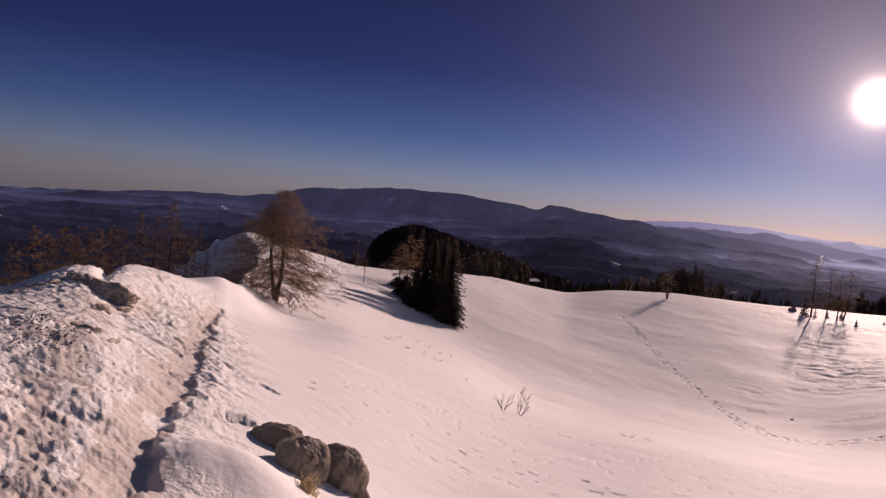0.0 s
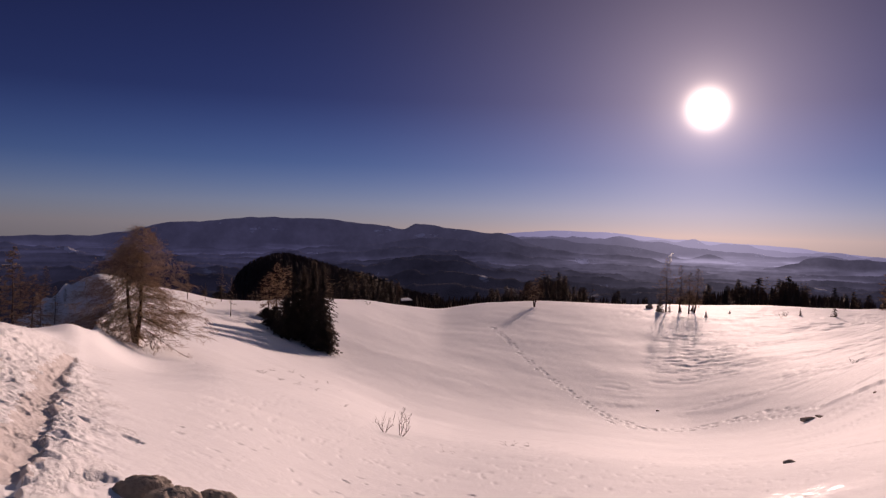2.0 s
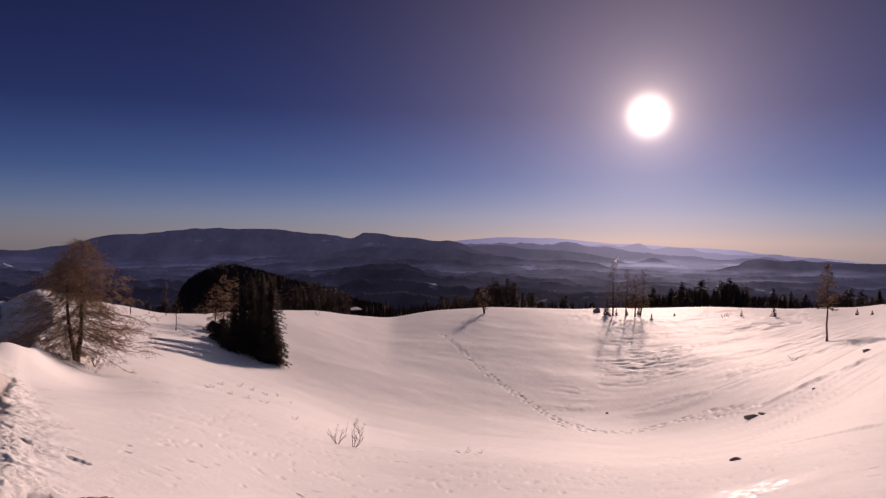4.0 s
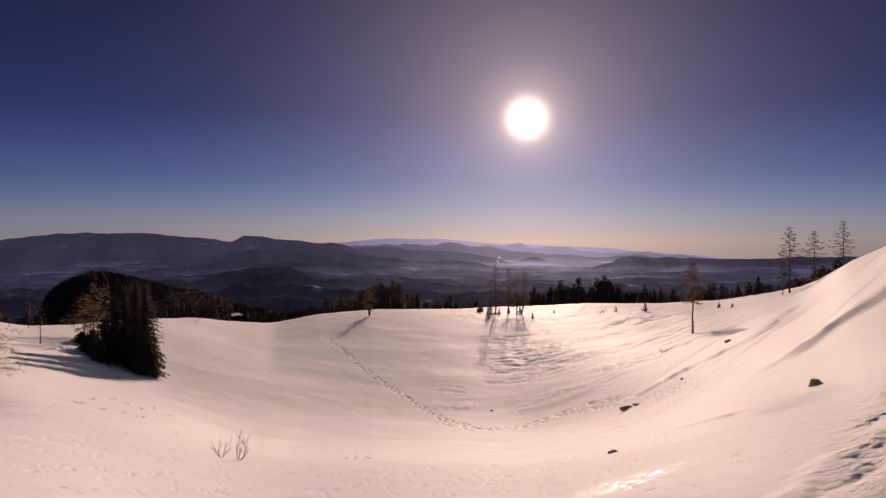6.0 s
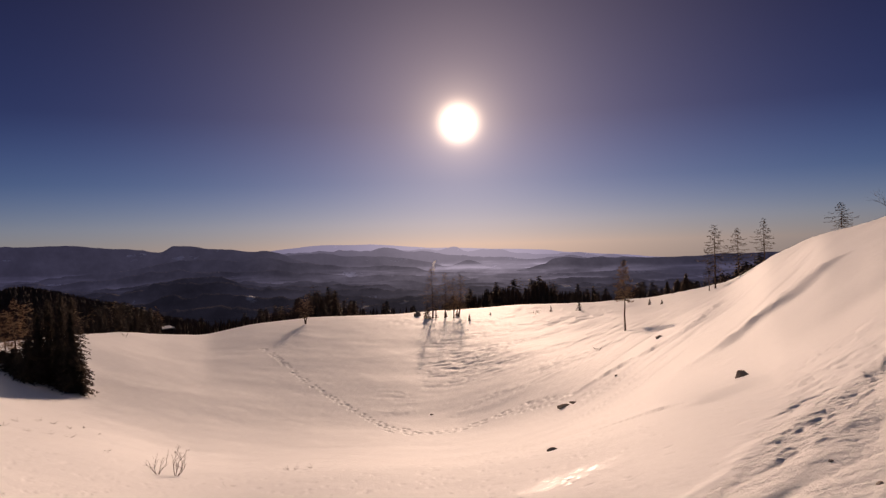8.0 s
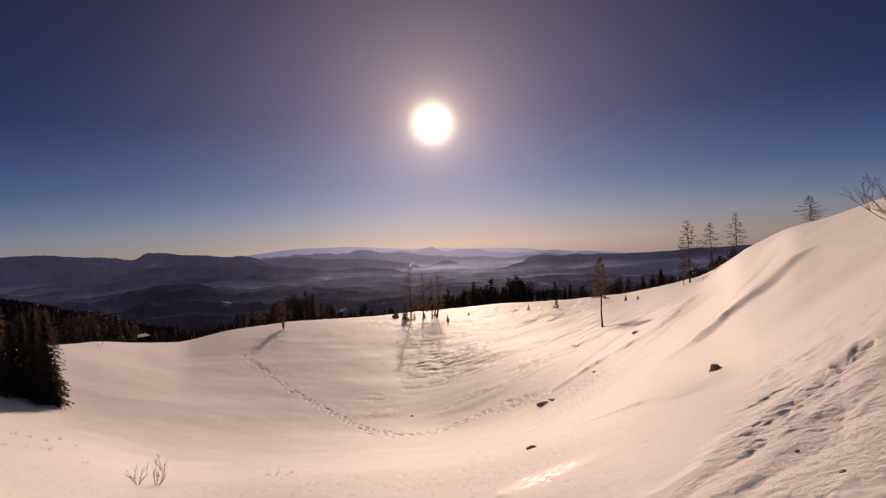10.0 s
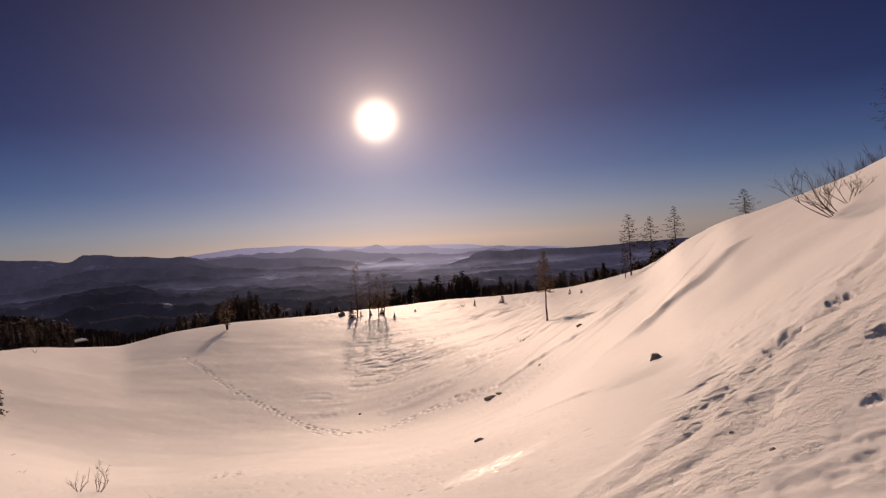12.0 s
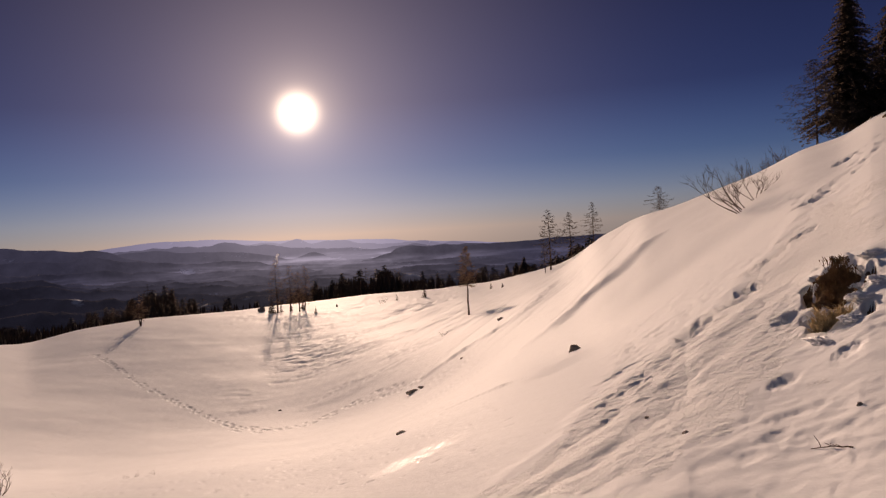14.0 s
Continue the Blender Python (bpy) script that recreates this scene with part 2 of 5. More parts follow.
BOWL = [(15, -2.5), (12, -2), (9, -1.6), (7, -1.4), (7, -1.36), (7, -1.33), (7, -1.4), (9, -1.62), (13, -2.12), (18, -2.95), (29, -4.4), (34, -5.9),
    (38, -6.7), (38, -7.0), (44, -7.6), (56, -10.2), (62, -12.4), (58, -13.0), (55, -13.6), (55, -14.3), (58, -15.2), (60, -15.8), (60, -16), (58,
    -15.6), (50, -12.5), (40, -9), (32, -6.5), (28, -5.3), (20, -3.9), (18, -3.1), (15, -2.2), (14, -1.6), (13, -1.1), (12, -0.75), (9, -0.88), (9,
    -0.65), (10, 0.2), (12, 0.8), (14, -0.4), (15, -2.5)]
CREST = [(40, -4), (30, -4), (20, -4), (10, -1.8), (10.5, -1.88), (11, -1.55), (12, -1.66), (62, -10.6), (62, -8.5), (62, -6.6), (65, -5.3), (66,
    -4.3), (66, -5.6), (70, -6.8), (75, -8.2), (80, -9.1), (90, -10.1), (98, -11.3), (105, -13), (112, -14.5), (115, -13.7), (118, -13.5), (120,
    -13.6), (122, -13.5), (124, -12.6), (122, -11.9), (116, -10.5), (105, -8.2), (85, -5.8), (65, -2.2), (50, 0.3), (42, 0.95), (38, 1.8), (37, 3.0),
    (38, 3.5), (39, 4.7), (42, 7), (45, 8), (40, 2), (40, -4)]


def soften(table, k, width):
    """One column of a ring table, blended along the heading over about width degrees."""
    az = np.arange(-200, 200.1, 0.25)
    y = np.interp((az + 180) % 360 - 180, AZ, [row[k] for row in table])
    w = np.exp(-0.5 * (np.arange(-110, 111) * 0.25 / width) ** 2)
    return az, np.convolve(np.pad(y, 110, mode="edge"), w / w.sum(), mode="valid")


def hermite(x, xs, ys):
    """Smooth monotone curve through the knots."""
    x, xs, ys = np.asarray(x, float), np.asarray(xs, float), np.asarray(ys, float)
    h, d = np.diff(xs), np.diff(ys) / np.diff(xs)
    m = np.zeros(len(xs))
    same = d[1:] * d[:-1] > 0
    m[1:-1][same] = 2 * d[1:][same] * d[:-1][same] / (d[1:] + d[:-1])[same]
    i = np.clip(np.searchsorted(xs, x) - 1, 0, len(h) - 1)
    t = np.clip((x - xs[i]) / h[i], 0, 1)
    return ((1 + 2 * t) * (1 - t) ** 2 * ys[i] + t * (1 - t) ** 2 * h[i] * m[i] + t * t * (3 - 2 * t) * ys[i + 1] + t * t * (t - 1) * h[i] * m[i + 1])


def lattice(x, y, seed=0):
    """Smooth value noise in -1..1 on a unit grid."""
    xi, yi = np.floor(x).astype(np.int64), np.floor(y).astype(np.int64)
    u, v = x - xi, y - yi
    u, v = u * u * u * (u * (u * 6 - 15) + 10), v * v * v * (v * (v * 6 - 15) + 10)

    def h(a, b):
        k = (a * 374761393 + b * 668265263 + seed * 982451653) & 0x7FFFFFFF
        k = ((k ^ (k >> 13)) * 1274126177) & 0x7FFFFFFF
        return ((k ^ (k >> 16)) & 0xFFFF) / 32767.5 - 1
    return (h(xi, yi) * (1 - u) + h(xi + 1, yi) * u) * (1 - v) + (h(xi, yi + 1) * (1 - u) + h(xi + 1, yi + 1) * u) * v


def fbm(x, y, octaves=4, seed=0, gain=0.5):
    z, a = 0, 1.0
    for k in range(octaves):
        z, a, x, y = z + a * lattice(x, y, seed + k), a * gain, x * 2.03 + 7.1, y * 2.03 + 3.7
    return z


RINGS = {name: [soften(table, k, width) for k in (0, 1)] for name, table, width in (("near", NEAR, 4), ("bowl", BOWL, 2.5), ("crest", CREST, 0.55))}


def land(az, r):
    """Height of the bare landform over the feet, for arrays of headings and radii."""
    az, r = np.broadcast_arrays(np.asarray(az, float), np.asarray(r, float))
    shape = az.shape
    az, r = (az.ravel() + 180) % 360 - 180, r.ravel()
    ring = lambda name, k: np.interp(az, *RINGS[name][k])
    rs = [np.zeros_like(az), ring("near", 0), ring("bowl", 0), ring("crest", 0)]
    rs[3] = np.maximum(rs[3], rs[2] + 2.5)
    zs = [np.full_like(az, -EYE), ring("near", 1), ring("bowl", 1), ring("crest", 1)]
    rs += [rs[3] * 1.12 + 3, rs[3] * 1.5 + 40, rs[3] * 2 + 200, np.full_like(az, 900), np.full_like(az, 5200)]
    zs += [zs[3] - 0.4 - rs[3] * 0.025, zs[3] - 22, zs[3] - 75, np.full_like(az, -200), np.full_like(az, -330)]
    X, Y = np.stack(rs, 1), np.stack(zs, 1)
    h = np.diff(X, axis=1)
    d = np.diff(Y, axis=1) / h
    m = np.zeros_like(X)
    d0, d1 = d[:, :-1], d[:, 1:]
    p = d0 * d1
    m[:, 1:-1] = (p + np.sqrt(p * p + 9e-6)) * (d0 + d1) / (np.abs(d0) + np.abs(d1) + 0.025) ** 2
    m[:, 0] = d[:, 0]
    m[:, -1] = d[:, -1]
    i = np.clip((r[:, None] > X).sum(1) - 1, 0, X.shape[1] - 2)
    k = np.arange(len(r))
    t = np.clip((r - X[k, i]) / h[k, i], 0, 1)
    z = ((1 + 2 * t) * (1 - t) ** 2 * Y[k, i] + t * (1 - t) ** 2 * h[k, i] * m[k, i] + t * t * (3 - 2 * t) * Y[k, i + 1]
         + t * t * (t - 1) * h[k, i] * m[k, i + 1])
    # the dip between the path's brow and the dome behind it
    k = np.clip((-15.8 - az) / 2.9, 0, 1)
    z = z - 5.0 * np.exp(-((r - 51) / 7) ** 2) * np.clip((az + 25) / 3, 0, 1) * k * k * (3 - 2 * k)
    # the path's brow, and the ground that falls away behind it
    z = z + 0.9 * np.exp(-((az + 18.2) / np.where(az < -18.2, 2.0, 3.2)) ** 2 - ((r - 28) / 6) ** 2)
    k = np.clip((-17.0 - az) / 1.8, 0, 1)
    z = z - 2.9 * np.exp(-((r - 41) / 7.5) ** 2) * k * k * (3 - 2 * k) * np.clip((az + 30) / 3, 0, 1)
    # the dome's shaded flank, cut off sharply along its ridge
    crest = ring("crest", 1) + 0.3 * np.sin(az * 4.1) * np.clip(-az - 18, 0, 1)
    w = np.clip((-17.2 - az) / 0.4, 0, 1) * np.clip((az + 26) / 2, 0, 1) * np.clip((r - 49) / 7, 0, 1) * np.clip((rs[3] + 1.0 - r) / 0.7, 0, 1)
    z = z * (1 - w) + w * (crest - 0.62 * np.clip(rs[3] - r, 0, 11))
    z = z + np.minimum(r, 900) * np.tan(np.radians(lift(az)))
    return (z + EYE).reshape(shape)


def polar(az, r):
    """World x and y of a chart heading and radius."""
    a, r = np.radians(bearing(az)), r / SQUEEZE
    return r * np.sin(a), r * np.cos(a)


def chart(x, y):
    """Chart heading and radius of a world place."""
    return unturn(np.degrees(np.arctan2(x, y))), np.hypot(x, y) * SQUEEZE


def smooth01(x, a, b):
    t = np.clip((x - a) / (b - a), 0, 1)
    return t * t * (3 - 2 * t)


def along(x, y, line):
    """Signed distance to a line of (heading, radius) points, positive on its right, and the share of the way along it."""
    pts = np.array([polar(a, r) for a, r in line])
    best, share = np.full(x.shape, 1e9), np.zeros(x.shape)
    n = len(pts) - 1
    for k in range(n):
        p, q = pts[k], pts[k + 1]
        d = q - p
        t = np.clip(((x - p[0]) * d[0] + (y - p[1]) * d[1]) / (d @ d), 0, 1)
        ex, ey = x - p[0] - t * d[0], y - p[1] - t * d[1]
        dist = np.hypot(ex, ey) * np.where(ex * d[1] - ey * d[0] > 0, 1, -1)
        near = np.abs(dist) < np.abs(best)
        best, share = np.where(near, dist, best), np.where(near, (k + t) / n, share)
    return best, share


def walk_prints(line, step, spread, depth, size, seed):
    """Footprints along a line: x, y, depth, size, heading."""
    rnd = random.Random(seed)
    pts = [Vector(polar(a, r)) for a, r in line]
    out, side = [], 1
    for p, q in zip(pts, pts[1:]):
        n = max(1, int((q - p).length / step))
        for k in range(n):
            d = (q - p).normalized()
            c = p.lerp(q, (k + rnd.uniform(0.2, 0.8)) / n) + Vector((d.y, -d.x)) * side * rnd.uniform(0.3, 1.0) * spread
            side = -side
            out.append((c.x, c.y, depth * rnd.uniform(0.6, 1.2), size * rnd.uniform(0.6, 1.45), math.atan2(d.x, d.y)))
    return out


RUT = [(-27.5, 2.6), (-24.4, 3.6), (-22.9, 4.5), (-21.3, 5.85), (-20.2, 7.4), (-19.8, 8.95), (-19.3, 13.0), (-18.6, 19.0)]
RUT_OLD = [(-45, 2.0), (-32.5, 3.6), (-32, 4.9), (-30.7, 5.9), (-28.5, 8.0), (-24, 11.5)]
TRACK = [(81.5, 26), (80.1, 20.7), (77.9, 19.5), (76.1, 17.6), (74.7, 14.2), (72.2, 12.0), (70.9, 10.3), (67.9, 9.9), (65.5, 8.4), (61.2, 7.1), (58.7, 6.2), (53, 5.7)]
TRACK_LOW = [(73.4, 9.3), (70.2, 8.2), (66.1, 6.8), (63.0, 5.65), (59.6, 5.25), (52.8, 5.0)]
EDGE = [(56, 57), (54.9, 52), (53.3, 45.5), (51.5, 44), (49.7, 43.4), (45.5, 44.4), (43.5, 44.4), (40, 46)]
LIP = [(65, 31), (62, 29.5), (60, 27.6), (58, 27.2), (56.2, 26.8), (55.1, 26), (55.4, 21.4), (55, 14.9), (53.2, 13.5), (50.5, 13.4)]
PRINTS = (walk_prints([(15.9, 93), (16.8, 87.5), (19.7, 72.5), (22.1, 65.3), (24.5, 59), (27.4, 51.5), (29.4, 49), (31.9, 49.8), (34.5, 50.4), (37.5, 50.6)], 0.6, 0.34, 0.28, 0.10, 2)
          + walk_prints([(27.0, 52.5), (29.4, 48.6), (33, 49.6), (37.5, 50.0), (41, 47)], 0.34, 1.2, 0.26, 0.11, 12)
          + walk_prints([(37.5, 50.6), (40.5, 47), (43.5, 44.4), (46.5, 44), (49.7, 43.3), (53.3, 45), (55.5, 52)], 0.5, 0.45, 0.17, 0.09, 3)
          + walk_prints(TRACK[3:], 0.62, 0.16, 0.007, 0.12, 4)
          + walk_prints(TRACK_LOW, 0.6, 0.12, 0.008, 0.08, 5)
          + walk_prints([(81.0, 24), (79.4, 20.6), (77.4, 18.8)], 0.55, 0.35, 0.06, 0.17, 6)
          + walk_prints([(76.0, 30), (78.5, 29.6), (82.0, 29.2)], 0.35, 0.5, 0.05, 0.14, 26)
          + walk_prints([(74.0, 22), (75.0, 19.5), (75.6, 17.5)], 0.7, 0.12, 0.05, 0.11, 16)
          + walk_prints([(-18.2, 8.0), (-16.2, 7.5), (-14.0, 7.1)], 0.34, 0.22, 0.055, 0.085, 7)
          + walk_prints([(-12, 8.2), (-8, 9.6), (-4, 10.6), (3, 11.5), (7, 12.5)], 0.55, 0.14, 0.028, 0.045, 8)
          + walk_prints([(-9, 33), (-5, 31), (-1, 30), (3, 33)], 0.8, 1.8, 0.09, 0.10, 28)
          + walk_prints([(18.6, 18.6), (18.4, 16.5)], 0.6, 0.15, 0.10, 0.14, 9)
          + walk_prints([(20.1, 18.2), (20.3, 17.0)], 0.6, 0.15, 0.10, 0.14, 10)
          + [(*polar(73.7, 5.95), 0.04, 0.10, 1.3), (*polar(78.5, 6.3), 0.045, 0.10, 1.5), (*polar(76.2, 18.0), 0.22, 0.28, 0.5), (*polar(77.4, 18.4), 0.12, 0.18, 0.5), (*polar(78.0, 22.5), 0.16, 0.22, 1.2), (*polar(79.0, 22.8), 0.14, 0.2, 0.4),
             (*polar(71.0, 10.5), 0.10, 0.15, 0.9), (*polar(67.6, 9.7), 0.10, 0.16, 0.8), (*polar(66.2, 9.3), 0.08, 0.14, 0.8), (*polar(75.2, 14.0), 0.14, 0.2, 1.2), (*polar(74.6, 7.9), 0.10, 0.17, 0.3), (*polar(-16.5, 5.6), 0.08, 0.14, 0.4)])


DRIFT = polar(-16.0, 4.15)
HOLLOW = polar(77.7, 8.2)
POCKETS = ((77.6, 8.35, 0.27, 0.80), (75.5, 8.6, 0.07, 0.24), (77.0, 7.5, 0.20, 0.40), (80.0, 8.2, 0.07, 0.26), (79.9, 7.2, 0.06, 0.16))


def hollow_edge(x, y):
    """Below 1 inside the torn holes over the turf bank; each has a heading, a radius, a half width and a half depth."""
    best = np.full(np.shape(x), 9.0)
    for a, r, w, d in POCKETS:
        cx, cy = polar(a, r)
        q, d = math.radians(bearing(a)), d / SQUEEZE
        lon, lat = (x - cx) * math.sin(q) + (y - cy) * math.cos(q), (x - cx) * math.cos(q) - (y - cy) * math.sin(q)
        best = np.minimum(best, np.sqrt((lon / d) ** 2 + (lat / w) ** 2))
    return best + 0.30 * fbm(x / 0.28, y / 0.28, 2, 171)


def relief(x, y, prints=True):
    """Drifts, ruts and prints that lie on the landform."""
    x, y = np.asarray(x, float), np.asarray(y, float)
    az, r = chart(x, y)
    near = np.clip(r / 6, 0.1, 1)
    z = 0.12 * fbm(x / 11, y / 11, 3, 5) * near + 0.012 * fbm(x / 1.7, y / 1.7, 3, 9)
    # wind-carved crust in the bowl and on the far rim
    u, v = x * 0.83 - y * 0.56, x * 0.56 + y * 0.83
    wind = smooth01(az, 29, 35) * (1 - smooth01(az, 46, 52)) * smooth01(r, 62, 76) * (1 - smooth01(r, 115, 135))
    carve = fbm(u / 2.3 + 0.3 * lattice(x / 4, y / 4, 71), v / 1.3 + 0.3 * lattice(x / 3, y / 3, 72), 4, 33, 0.65)
    z = z + wind * (0.05 * smooth01(carve, 0.0, 0.22) + 0.05 * smooth01(carve, 0.4, 0.52)) * np.clip(1.0 + 0.9 * lattice(x / 11, y / 11, 55), 0, 1.8)
    scour = fbm(u / 1.5 + 1.3 * lattice(x / 4, y / 4, 73), v / 1.0 + 1.3 * lattice(x / 4.5, y / 4.5, 74), 4, 37, 0.65)
    scoured = smooth01(az, 24, 29) * (1 - smooth01(az, 49, 53)) * smooth01(r, 52, 60) * (1 - smooth01(r, 112, 125)) * smooth01(fbm(x / 7, y / 7, 2, 39), -0.15, 0.35)
    z = z - 0.055 * scoured * smooth01(scour, 0.25, 0.34) + 0.03 * scoured * smooth01(-scour, 0.28, 0.42)
    # a torn crust below the rim larches
    torn = smooth01(az, 28.5, 30.5) * (1 - smooth01(az, 36, 40)) * smooth01(r, 63, 68) * (1 - smooth01(r, 80, 90))
    z = z - 0.065 * torn * smooth01(fbm(u / 2.6 + 1.2 * lattice(x / 6, y / 6, 75), v / 1.1 + 1.2 * lattice(x / 5, y / 5, 76), 4, 43, 0.62), 0.12, 0.24)
    # small dimples and crumbs on the open snow near by
    z = z - 0.016 * (1 - smooth01(r, 20, 34)) * smooth01(r, 6, 9) * smooth01(az, -12, -6) * (1 - smooth01(az, 48, 56)) * smooth01(fbm(x / 0.2, y / 0.2, 2, 45), 0.85, 1.0)
    # long streaks that run up the hillside
    streak = smooth01(az, 38, 46) * (1 - smooth01(az, 60, 66)) * smooth01(r, 22, 34) * (1 - smooth01(r, 90, 110))
    p, q = x * 0.97 + y * 0.24, y * 0.97 - x * 0.24
    z = z - 0.06 * streak * smooth01(fbm(p / 16, q / 0.8, 3, 61, 0.6), 0.2, 0.42)
    # the soft wind lip
    d, s = along(x, y, LIP)
    d = d + 0.25 * fbm(x / 2.5, y / 2.5, 2, 4)
    z = z + 0.31 * smooth01(s, 0, 0.12) * (1 - 0.75 * smooth01(s, 0.5, 0.62)) * (1 - smooth01(s, 0.85, 1.0)) * np.where(d > 0, np.exp(-(d / 2.2) ** 2), np.exp(-(d / 0.68) ** 2)) * (1 + 0.16 * fbm(x / 0.5, y / 0.5, 3, 3))
    # the long wind edge across the far side of the bowl
    d, s = along(x, y, EDGE)
    d = d + 0.2 * fbm(x / 2.0, y / 2.0, 3, 14)
    z = z + 0.14 * smooth01(s, 0, 0.15) * (1 - smooth01(s, 0.8, 1.0)) * np.where(d > 0, np.exp(-(d / 1.6) ** 2), np.exp(-(d / 0.4) ** 2)) * (1 + 0.4 * fbm(x / 1.2, y / 1.2, 2, 15))
    # trodden path
    d, s = along(x, y, RUT)
    d = d + 0.07 * fbm(x / 0.3, y / 0.3, 3, 81)
    z = z - 0.072 * smooth01(d, -0.40, -0.08) * (1 - smooth01(d, 0.0, 0.06)) + 0.02 * np.exp(-((d - 0.25) / 0.15) ** 2)
    d2, s2 = along(x, y, RUT_OLD)
    d2 = d2 + 0.25 * fbm(x / 0.8, y / 0.8, 2, 82)
    z = z - 0.05 * np.exp(-(d2 / 0.35) ** 2)
    trod = smooth01(-d, -0.55, 0.1) * smooth01(az, -75, -60) * (1 - smooth01(az, -8, 0)) * (1 - smooth01(r, 18, 26)) * smooth01(r, 0.5, 1.5) * (1 - np.exp(-((x - DRIFT[0]) ** 2 + (y - DRIFT[1]) ** 2) / 0.6))
    bx, by = x + 0.05 * lattice(x / 0.15, y / 0.15, 88), y + 0.05 * lattice(x / 0.15, y / 0.15, 89)
    clod = 0.015 * smooth01(fbm(bx / 0.24, by / 0.24, 3, 91, 0.6), -0.10, 0.12) + 0.013 * smooth01(fbm(bx / 0.10, by / 0.10, 2, 92), 0.05, 0.2) + 0.012 * fbm(x / 0.055, y / 0.055, 3, 93, 0.6)
    clod = clod * (0.6 + 0.6 * smooth01(fbm(x / 0.8, y / 0.8, 2, 94), -0.4, 0.4)) * (1 + 0.9 * smooth01(r, 6, 12))
    crack = smooth01(-np.abs(fbm(bx / 0.16, by / 0.16, 2, 96)), -0.13, -0.02)
    clod = clod - 0.014 * crack
    scuff = smooth01(d, 0.0, 0.2) * (1 - smooth01(d, 0.3, 0.9)) * (1 - smooth01(r, 12, 17)) * smooth01(az, -60, -50) * (1 - np.exp(-((x - DRIFT[0]) ** 2 + (y - DRIFT[1]) ** 2) / 0.8))
    z = z + 0.72 * (trod + 0.8 * scuff) * (clod - 0.022 * smooth01(fbm(bx / 0.45 + 9, by / 0.45, 2, 95), 0.3, 0.55))
    # the kicked-up snow beside the tracks on the hillside
    d3, s3 = along(x, y, TRACK)
    d3 = -d3
    churn = smooth01(d3, -0.9, 0.5) * (1 - smooth01(d3, 2.2, 4.5)) * smooth01(az, 50, 60) * (1 - smooth01(az, 92, 100)) * (1 - smooth01(r, 14, 20))
    z = z + churn * (0.006 * fbm(x / 0.42, y / 0.42, 4, 101, 0.55) + 0.003 * fbm(x / 0.10, y / 0.10, 2, 103) - 0.012 * np.clip(fbm(x / 0.5, y / 0.34, 2, 107) - 0.3, 0, 1))
    z = z - 0.006 * crack * churn * (1 - smooth01(d3, 0.8, 2.0))
    w3 = 0.16 + 0.10 * lattice(x / 0.7, y / 0.7, 109)
    z = z - 0.036 * smooth01(r, 4.5, 6.5) * np.exp(-((d3 + 0.15 * fbm(x / 0.6, y / 0.6, 2, 111)) / np.maximum(w3, 0.05)) ** 2) * (0.7 + 0.5 * lattice(x / 0.9, y / 0.9, 112))
    z = z + 0.022 * np.exp(-((d3 + 0.42 + 0.1 * fbm(x / 0.4, y / 0.4, 2, 114)) / 0.16) ** 2) * smooth01(r, 4.5, 6.5) * (1 - smooth01(r, 17, 24))
    slab = smooth01(fbm(u / 0.32 + 0.4 * lattice(x / 0.2, y / 0.2, 141), v / 0.15, 2, 143), -0.02, 0.07) + 0.7 * smooth01(fbm(bx / 0.12, by / 0.12, 2, 145), 0.05, 0.18)
    z = z + 0.018 * slab * np.exp(-((d3 + 0.05) / 0.32) ** 2) * smooth01(r, 5.5, 7.5) * (1 - smooth01(r, 17, 24))
    # pitted crust left of it
    pit = smooth01(d3, -3.6, -2.6) * (1 - smooth01(d3, -0.7, -0.3)) * smooth01(az, 58, 62) * smooth01(r, 5.5, 7.5) * (1 - smooth01(r, 13, 17))
    z = z - 0.030 * pit * smooth01(fbm(u / 0.20, v / 0.13, 2, 151), 0.12, 0.40) * (0.8 + 0.6 * lattice(x / 0.8, y / 0.8, 153))
    d4, s4 = along(x, y, TRACK_LOW)
    z = z - 0.022 * np.exp(-((d4 + 0.15 * fbm(x / 0.5, y / 0.5, 2, 113)) / 0.16) ** 2) + 0.02 * np.exp(-((d4 - 0.35) / 0.2) ** 2)
    z = z + 0.009 * smooth01(az, 50, 62) * (1 - smooth01(r, 20, 30)) * fbm(u / 0.22, v / 0.16, 3, 121, 0.6) * np.clip(0.7 + 0.9 * lattice(x / 1.3, y / 1.3, 123), 0.15, 1.6)
    z = z - 0.007 * smooth01(az, 60, 68) * (1 - smooth01(r, 9, 14)) * smooth01(fbm(x / 0.3, y / 0.3, 3, 125), 0.25, 0.6)
    # the drift that half buries the boulders
    z = z + 0.23 * np.exp(-((x - DRIFT[0]) ** 2 + (y - DRIFT[1]) ** 2) / 0.22)
    # snow heaped over a turf bank, and the hollow where the bank shows
    z = z + 0.12 * np.exp(-((x - HOLLOW[0] * 1.13) ** 2 + (y - HOLLOW[1] * 1.13) ** 2) / 0.95)
    hr = hollow_edge(x, y)
    rim = np.exp(-((hr - 1.35) / 0.3) ** 2) * smooth01(fbm(x / 0.24, y / 0.24, 2, 161), -0.1, 0.35)
    z = z - 0.13 * smooth01(-hr, -1.25, -0.85) + 0.05 * rim
